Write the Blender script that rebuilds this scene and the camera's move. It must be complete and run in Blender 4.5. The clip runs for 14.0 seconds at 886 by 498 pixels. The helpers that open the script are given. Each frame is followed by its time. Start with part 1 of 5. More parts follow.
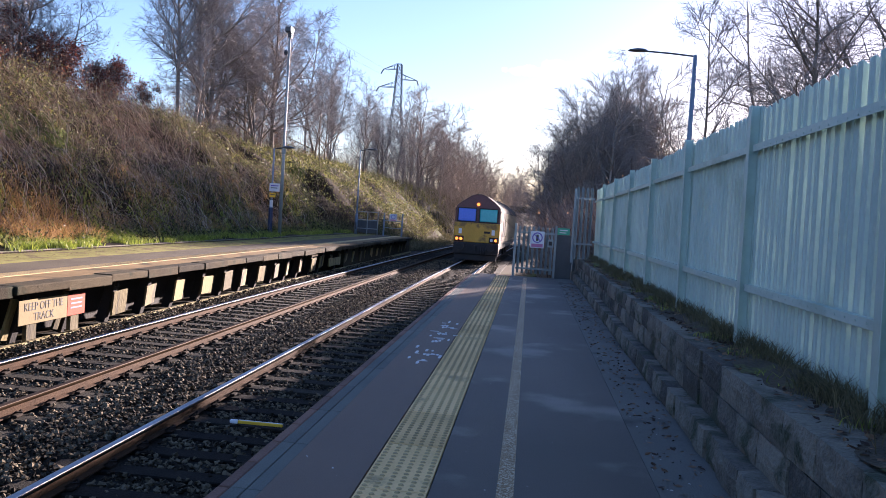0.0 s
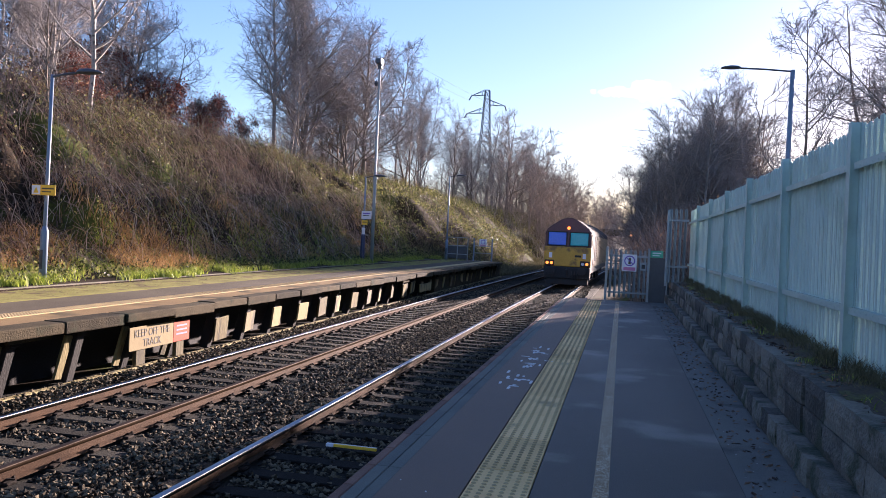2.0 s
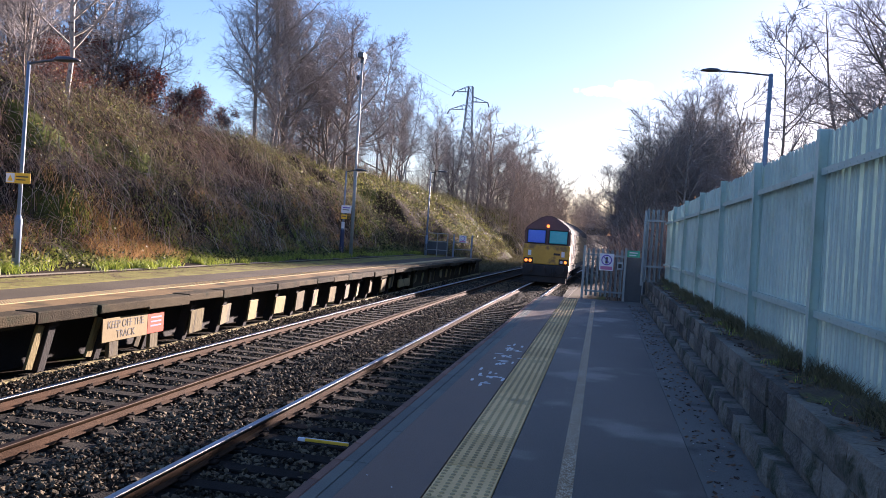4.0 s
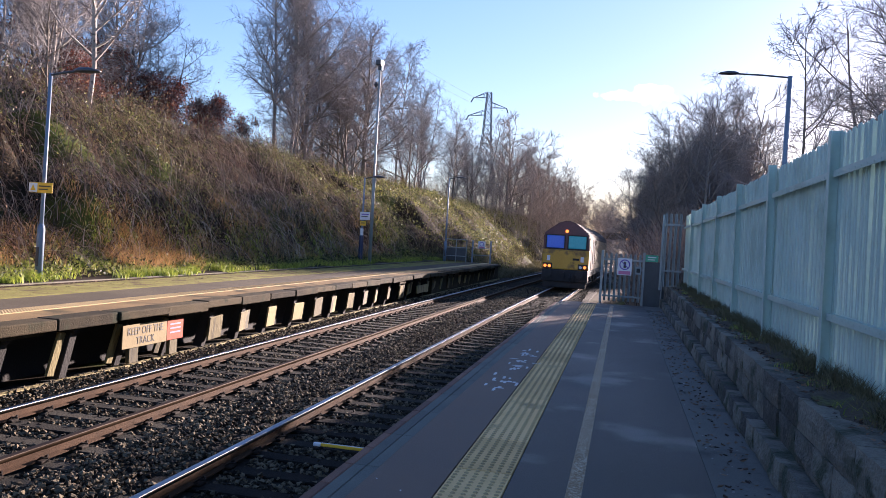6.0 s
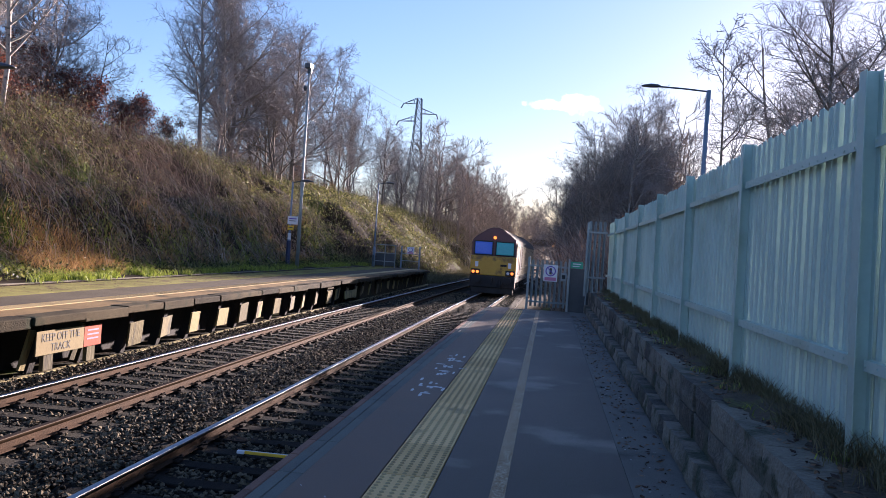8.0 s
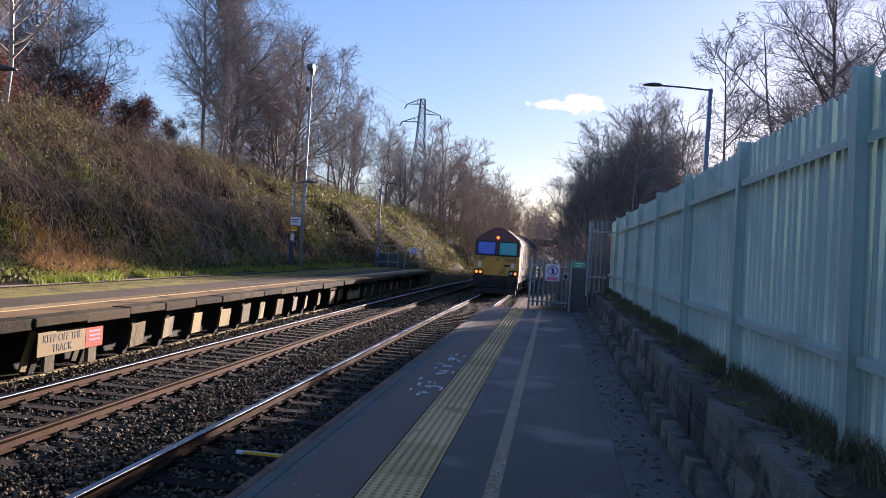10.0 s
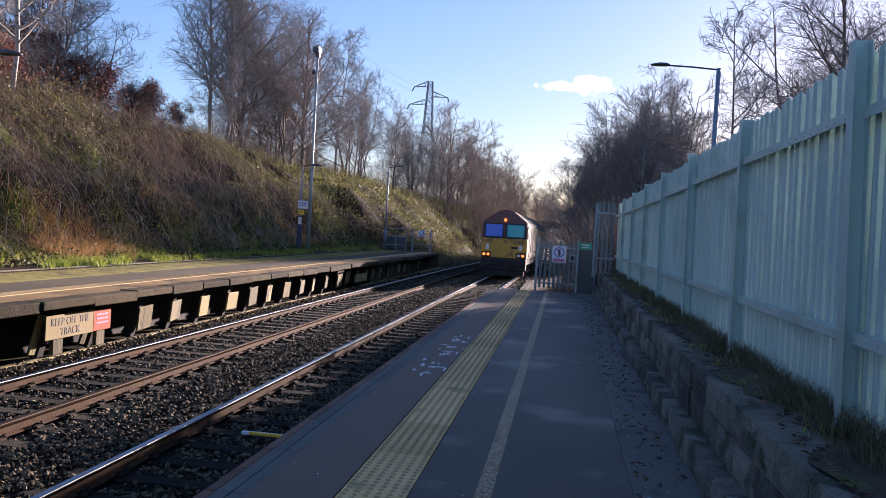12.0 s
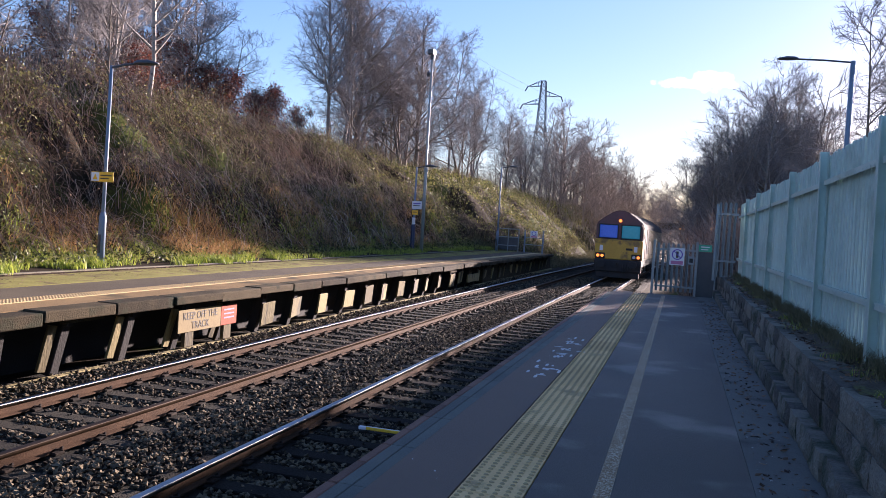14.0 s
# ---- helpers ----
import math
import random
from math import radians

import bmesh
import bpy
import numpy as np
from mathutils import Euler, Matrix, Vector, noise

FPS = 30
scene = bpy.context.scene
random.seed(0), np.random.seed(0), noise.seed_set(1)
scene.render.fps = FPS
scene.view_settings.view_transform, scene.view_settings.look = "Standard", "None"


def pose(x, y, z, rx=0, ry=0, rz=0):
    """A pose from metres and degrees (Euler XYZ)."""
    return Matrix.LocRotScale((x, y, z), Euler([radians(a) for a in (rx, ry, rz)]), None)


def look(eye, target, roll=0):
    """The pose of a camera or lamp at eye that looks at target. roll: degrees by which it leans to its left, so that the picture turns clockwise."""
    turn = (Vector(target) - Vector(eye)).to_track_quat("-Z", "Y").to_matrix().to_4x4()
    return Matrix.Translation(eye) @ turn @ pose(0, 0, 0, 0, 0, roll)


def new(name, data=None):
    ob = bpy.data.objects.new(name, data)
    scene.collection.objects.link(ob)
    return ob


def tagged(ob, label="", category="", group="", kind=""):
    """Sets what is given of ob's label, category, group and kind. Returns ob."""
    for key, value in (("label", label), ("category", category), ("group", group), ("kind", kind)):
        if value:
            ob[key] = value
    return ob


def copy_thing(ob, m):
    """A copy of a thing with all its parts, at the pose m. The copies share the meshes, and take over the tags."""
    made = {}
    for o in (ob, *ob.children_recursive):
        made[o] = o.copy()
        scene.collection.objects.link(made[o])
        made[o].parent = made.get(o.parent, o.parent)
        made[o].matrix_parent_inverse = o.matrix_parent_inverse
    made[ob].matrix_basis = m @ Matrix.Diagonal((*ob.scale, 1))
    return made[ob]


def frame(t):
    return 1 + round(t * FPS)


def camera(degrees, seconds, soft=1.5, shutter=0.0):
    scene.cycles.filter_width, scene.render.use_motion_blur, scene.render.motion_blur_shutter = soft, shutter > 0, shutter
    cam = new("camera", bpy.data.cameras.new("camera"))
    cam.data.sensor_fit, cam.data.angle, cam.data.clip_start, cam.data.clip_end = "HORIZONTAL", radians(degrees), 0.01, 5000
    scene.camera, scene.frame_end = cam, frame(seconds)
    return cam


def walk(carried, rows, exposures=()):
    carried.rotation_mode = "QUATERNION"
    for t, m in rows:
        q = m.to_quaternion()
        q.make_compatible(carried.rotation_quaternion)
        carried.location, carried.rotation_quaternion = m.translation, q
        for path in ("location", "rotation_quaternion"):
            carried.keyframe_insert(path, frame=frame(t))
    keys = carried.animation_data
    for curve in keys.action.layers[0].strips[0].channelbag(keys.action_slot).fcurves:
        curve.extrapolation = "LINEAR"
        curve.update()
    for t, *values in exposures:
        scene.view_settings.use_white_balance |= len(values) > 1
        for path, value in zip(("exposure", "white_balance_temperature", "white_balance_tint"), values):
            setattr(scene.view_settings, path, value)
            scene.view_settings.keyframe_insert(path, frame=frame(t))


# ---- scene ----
cam = camera(57.98, 14.0, soft=0.8)

# seconds, eye x y z, yaw to the left of +y, pitch up, lean
PATH = [
    (0.0, 0.464, 0.102, 1.555, 6.07, -2.26, 3.84),
    (0.5, 0.459, 0.075, 1.558, 10.16, -1.48, 3.32),
    (1.0, 0.466, 0.056, 1.562, 13.24, -0.89, 2.85),
    (1.5, 0.477, 0.043, 1.565, 13.40, -0.84, 2.75),
    (2.0, 0.483, 0.031, 1.566, 12.62, -0.86, 2.88),
    (2.5, 0.502, 0.018, 1.571, 11.64, -0.85, 3.41),
    (3.0, 0.515, 0.014, 1.589, 10.39, -0.98, 4.02),
    (5.5, 0.624, 0.001, 1.578, 12.83, -1.23, 3.69),
    (6.0, 0.641, -0.008, 1.582, 12.68, -0.75, 3.53),
    (6.5, 0.651, -0.015, 1.582, 11.68, -0.31, 3.53),
    (7.0, 0.646, -0.030, 1.580, 10.36, -0.07, 3.64),
    (7.5, 0.647, -0.045, 1.581, 8.86, -0.05, 3.90),
    (8.0, 0.664, -0.045, 1.587, 7.64, -0.02, 4.00),
    (10.5, 0.758, -0.019, 1.575, 8.20, 0.00, 3.56),
    (11.0, 0.786, -0.010, 1.572, 8.47, -0.33, 3.36),
    (11.5, 0.808, -0.022, 1.564, 8.51, -0.78, 3.31),
    (12.0, 0.808, -0.022, 1.560, 8.50, -1.26, 3.42),
    (12.5, 0.798, -0.015, 1.557, 8.75, -1.56, 3.53),
    (13.0, 0.789, -0.024, 1.556, 9.89, -1.66, 3.64),
    (13.5, 0.787, -0.034, 1.559, 12.49, -1.72, 3.69),
    (14.0, 0.775, -0.052, 1.564, 16.47, -1.73, 3.69),
]


def aim(x, y, z, yaw, pitch, lean):
    a, b = radians(yaw), radians(pitch)
    way = Vector((-math.sin(a) * math.cos(b), math.cos(a) * math.cos(b), math.sin(b)))
    eye = Vector((x, y, z))
    return look(eye, eye + way, lean)


walk(cam, [(row[0], aim(*row[1:])) for row in PATH],
     [(0.0, 2.48, 5850, 29), (1.0, 2.34, 5850, 29), (3.0, 2.36, 5850, 29), (8.0, 2.18, 5800, 28), (10.5, 1.82, 5850, 29), (11.0, 1.76, 5850, 29), (11.5, 1.9, 5800, 29), (13.0, 2.08, 5800, 29), (14.0, 2.22, 5750, 29)])

# ---- sky and sun ----
SUN_AZ, SUN_EL = radians(21.2), radians(12.5)  # azimuth from +y towards +x
world = bpy.data.worlds.new("sky")
scene.world = world
world.use_nodes = True
wn, wl = world.node_tree.nodes, world.node_tree.links
wn.clear()
sky = wn.new("ShaderNodeTexSky")
sky.sky_type, sky.sun_disc = "NISHITA", False
sky.sun_elevation, sky.sun_rotation = SUN_EL, SUN_AZ
sky.air_density, sky.dust_density, sky.ozone_density = 1.0, 0.18, 3.2
back = wn.new("ShaderNodeBackground")
back.inputs["Strength"].default_value = 0.05
wout = wn.new("ShaderNodeOutputWorld")


def wmath(op, a, b=None):
    n = wn.new("ShaderNodeMath")
    n.operation = op
    for k, v in enumerate((a, b)):
        if v is None:
            continue
        if isinstance(v, (int, float)):
            n.inputs[k].default_value = v
        else:
            wl.new(v, n.inputs[k])
    return n.outputs[0]


def wdot(vec, axis):
    n = wn.new("ShaderNodeVectorMath")
    n.operation = "DOT_PRODUCT"
    wl.new(vec, n.inputs[0])
    n.inputs[1].default_value = axis
    return n.outputs["Value"]


# one small cumulus above the line
wtc = wn.new("ShaderNodeTexCoord")
wdir = wtc.outputs["Generated"]
ca, ce = radians(0.3), radians(10.75)
c_mid = Vector((math.sin(ca) * math.cos(ce), math.cos(ca) * math.cos(ce), math.sin(ce)))
c_right = Vector((math.cos(ca), -math.sin(ca), 0.0))
c_up = c_right.cross(c_mid)
wnoise = wn.new("ShaderNodeTexNoise")
wl.new(wdir, wnoise.inputs["Vector"])
wnoise.inputs["Scale"].default_value = 60.0
wnoise.inputs["Detail"].default_value = 6.0
# wide and low with a hump on its right half
def puff(right, up, wide, tall):
    u = wmath("DIVIDE", wmath("SUBTRACT", wdot(wdir, c_right), right), wide)
    v = wmath("DIVIDE", wmath("SUBTRACT", wdot(wdir, c_up), up), tall)
    return wmath("ADD", wmath("MULTIPLY", u, u), wmath("MULTIPLY", v, v))


ell = wmath("MINIMUM", puff(0.004, -0.003, 0.054, 0.0075), puff(0.018, 0.001, 0.027, 0.0135))
mask = wmath("SUBTRACT", wmath("ADD", wmath("MULTIPLY", wnoise.outputs["Fac"], 3.4), -0.75), ell)
mask = wmath("MULTIPLY", wmath("MINIMUM", wmath("MAXIMUM", wmath("MULTIPLY", mask, 1.2), 0.0), 1.0), 0.9)
mask = wmath("MULTIPLY", mask, wmath("GREATER_THAN", wdot(wdir, c_mid), 0.9))
wmix = wn.new("ShaderNodeMix")
wmix.data_type = "RGBA"
wl.new(mask, wmix.inputs["Factor"])
# warm, thin winter haze low over the horizon towards the sun
sun_side = wmath("POWER", wmath("ADD", wmath("MULTIPLY", wdot(wdir, (math.sin(SUN_AZ), math.cos(SUN_AZ), 0.0)), 0.5), 0.5), 5.0)
low = wmath("POWER", wmath("SUBTRACT", 1.0, wmath("MINIMUM", wmath("ABSOLUTE", wdot(wdir, (0, 0, 1))), 1.0)), 2.6)
haze = wn.new("ShaderNodeMix")
haze.data_type = "RGBA"
haze.blend_type = "MULTIPLY"
wl.new(wmath("MULTIPLY", low, sun_side), haze.inputs["Factor"])
wl.new(sky.outputs[0], haze.inputs["A"])
haze.inputs["B"].default_value = (0.90, 0.64, 0.44, 1.0)
wl.new(haze.outputs["Result"], wmix.inputs["A"])
wmix.inputs["B"].default_value = (8.4, 7.2, 5.7, 1.0)
wl.new(wmix.outputs["Result"], back.inputs["Color"])
wl.new(back.outputs[0], wout.inputs["Surface"])

sun_data = bpy.data.lights.new("sun", "SUN")
sun_data.energy, sun_data.angle, sun_data.color = 5.0, radians(0.6), (1.0, 0.83, 0.62)
sun = new("sun", sun_data)
s_way = Vector((math.sin(SUN_AZ) * math.cos(SUN_EL), math.cos(SUN_AZ) * math.cos(SUN_EL), math.sin(SUN_EL)))
sun.matrix_world = look(s_way * 300.0, (0, 0, 0))

# ---- materials ----


def surf(name, dark, light, rough=0.8, coarse=1.5, fine=40.0, bump=0.25, metal=0.0, vary=0.0, island=0.0, gloss_var=0.0,
         stain=None, stain_scale=0.6, stain_at=0.58, spec=0.5, stretch=(1, 1, 1), see_through=0.0, brushed=None):
    """A dry surface: two tones at a coarse and a fine scale, an optional stain, relief, and a shift from piece to piece."""
    m = bpy.data.materials.new(name)
    m.use_nodes = True
    nt = m.node_tree
    nodes, link = nt.nodes, nt.links.new
    bsdf = nodes["Principled BSDF"]
    geo = nodes.new("ShaderNodeNewGeometry")
    mapping = nodes.new("ShaderNodeMapping")
    link(geo.outputs["Position"], mapping.inputs["Vector"])
    mapping.inputs["Scale"].default_value = stretch

    def tex(scale, detail):
        n = nodes.new("ShaderNodeTexNoise")
        n.inputs["Scale"].default_value, n.inputs["Detail"].default_value = scale, detail
        link(mapping.outputs[0], n.inputs["Vector"])
        return n.outputs["Fac"]

    def mth(op, a, b):
        n = nodes.new("ShaderNodeMath")
        n.operation = op
        for k, v in enumerate((a, b)):
            if isinstance(v, (int, float)):
                n.inputs[k].default_value = v
            else:
                link(v, n.inputs[k])
        return n.outputs[0]

    def mix(fac, a, b):
        n = nodes.new("ShaderNodeMix")
        n.data_type = "RGBA"
        link(fac, n.inputs["Factor"])
        for key, v in (("A", a), ("B", b)):
            if isinstance(v, tuple):
                n.inputs[key].default_value = (*v, 1.0)
            else:
                link(v, n.inputs[key])
        return n.outputs["Result"]

    big, small = tex(coarse, 4.0), tex(fine, 3.0)
    fac = mth("ADD", mth("MULTIPLY", big, 0.55), mth("MULTIPLY", small, 0.45))
    if vary:
        info = nodes.new("ShaderNodeObjectInfo")
        fac = mth("ADD", fac, mth("MULTIPLY", mth("SUBTRACT", info.outputs["Random"], 0.5), vary))
    if island:
        fac = mth("ADD", fac, mth("MULTIPLY", mth("SUBTRACT", geo.outputs["Random Per Island"], 0.5), island))
    ramp = nodes.new("ShaderNodeMapRange")
    ramp.inputs["From Min"].default_value, ramp.inputs["From Max"].default_value = 0.3, 0.7
    link(fac, ramp.inputs["Value"])
    colour = mix(ramp.outputs[0], dark, light)
    if stain:
        blot = nodes.new("ShaderNodeMapRange")
        blot.inputs["From Min"].default_value, blot.inputs["From Max"].default_value = stain_at, stain_at + 0.08
        link(mth("ADD", mth("MULTIPLY", tex(stain_scale, 6.0), 0.85), mth("MULTIPLY", small, 0.15)), blot.inputs["Value"])
        colour = mix(blot.outputs[0], colour, stain)
    link(colour, bsdf.inputs["Base Color"])
    bsdf.inputs["Roughness"].default_value = rough
    if gloss_var:
        link(mth("ADD", mth("MULTIPLY", mth("SUBTRACT", big, 0.5), gloss_var), rough), bsdf.inputs["Roughness"])
    bsdf.inputs["Metallic"].default_value = metal
    bsdf.inputs["Specular IOR Level"].default_value = spec
    if brushed:
        bsdf.inputs["Anisotropic"].default_value = 1.0
        across = nodes.new("ShaderNodeCombineXYZ")
        across.inputs[0].default_value, across.inputs[1].default_value, across.inputs[2].default_value = brushed
        link(across.outputs[0], bsdf.inputs["Tangent"])
    if see_through:
        bsdf.inputs["Transmission Weight"].default_value = 0.0
        tr = nodes.new("ShaderNodeBsdfTranslucent")
        link(colour, tr.inputs["Color"])
        both = nodes.new("ShaderNodeMixShader")
        both.inputs[0].default_value = see_through
        link(bsdf.outputs[0], both.inputs[1])
        link(tr.outputs[0], both.inputs[2])
        link(both.outputs[0], nodes["Material Output"].inputs["Surface"])
    if bump:
        b = nodes.new("ShaderNodeBump")
        b.inputs["Strength"].default_value, b.inputs["Distance"].default_value = bump, 0.02
        link(small, b.inputs["Height"])
        link(b.outputs[0], bsdf.inputs["Normal"])
    return m


def glow(name, colour, power):
    m = bpy.data.materials.new(name)
    m.use_nodes = True
    b = m.node_tree.nodes["Principled BSDF"]
    b.inputs["Base Color"].default_value = (*colour, 1.0)
    b.inputs["Emission Color"].default_value = (*colour, 1.0)
    b.inputs["Emission Strength"].default_value = power
    return m


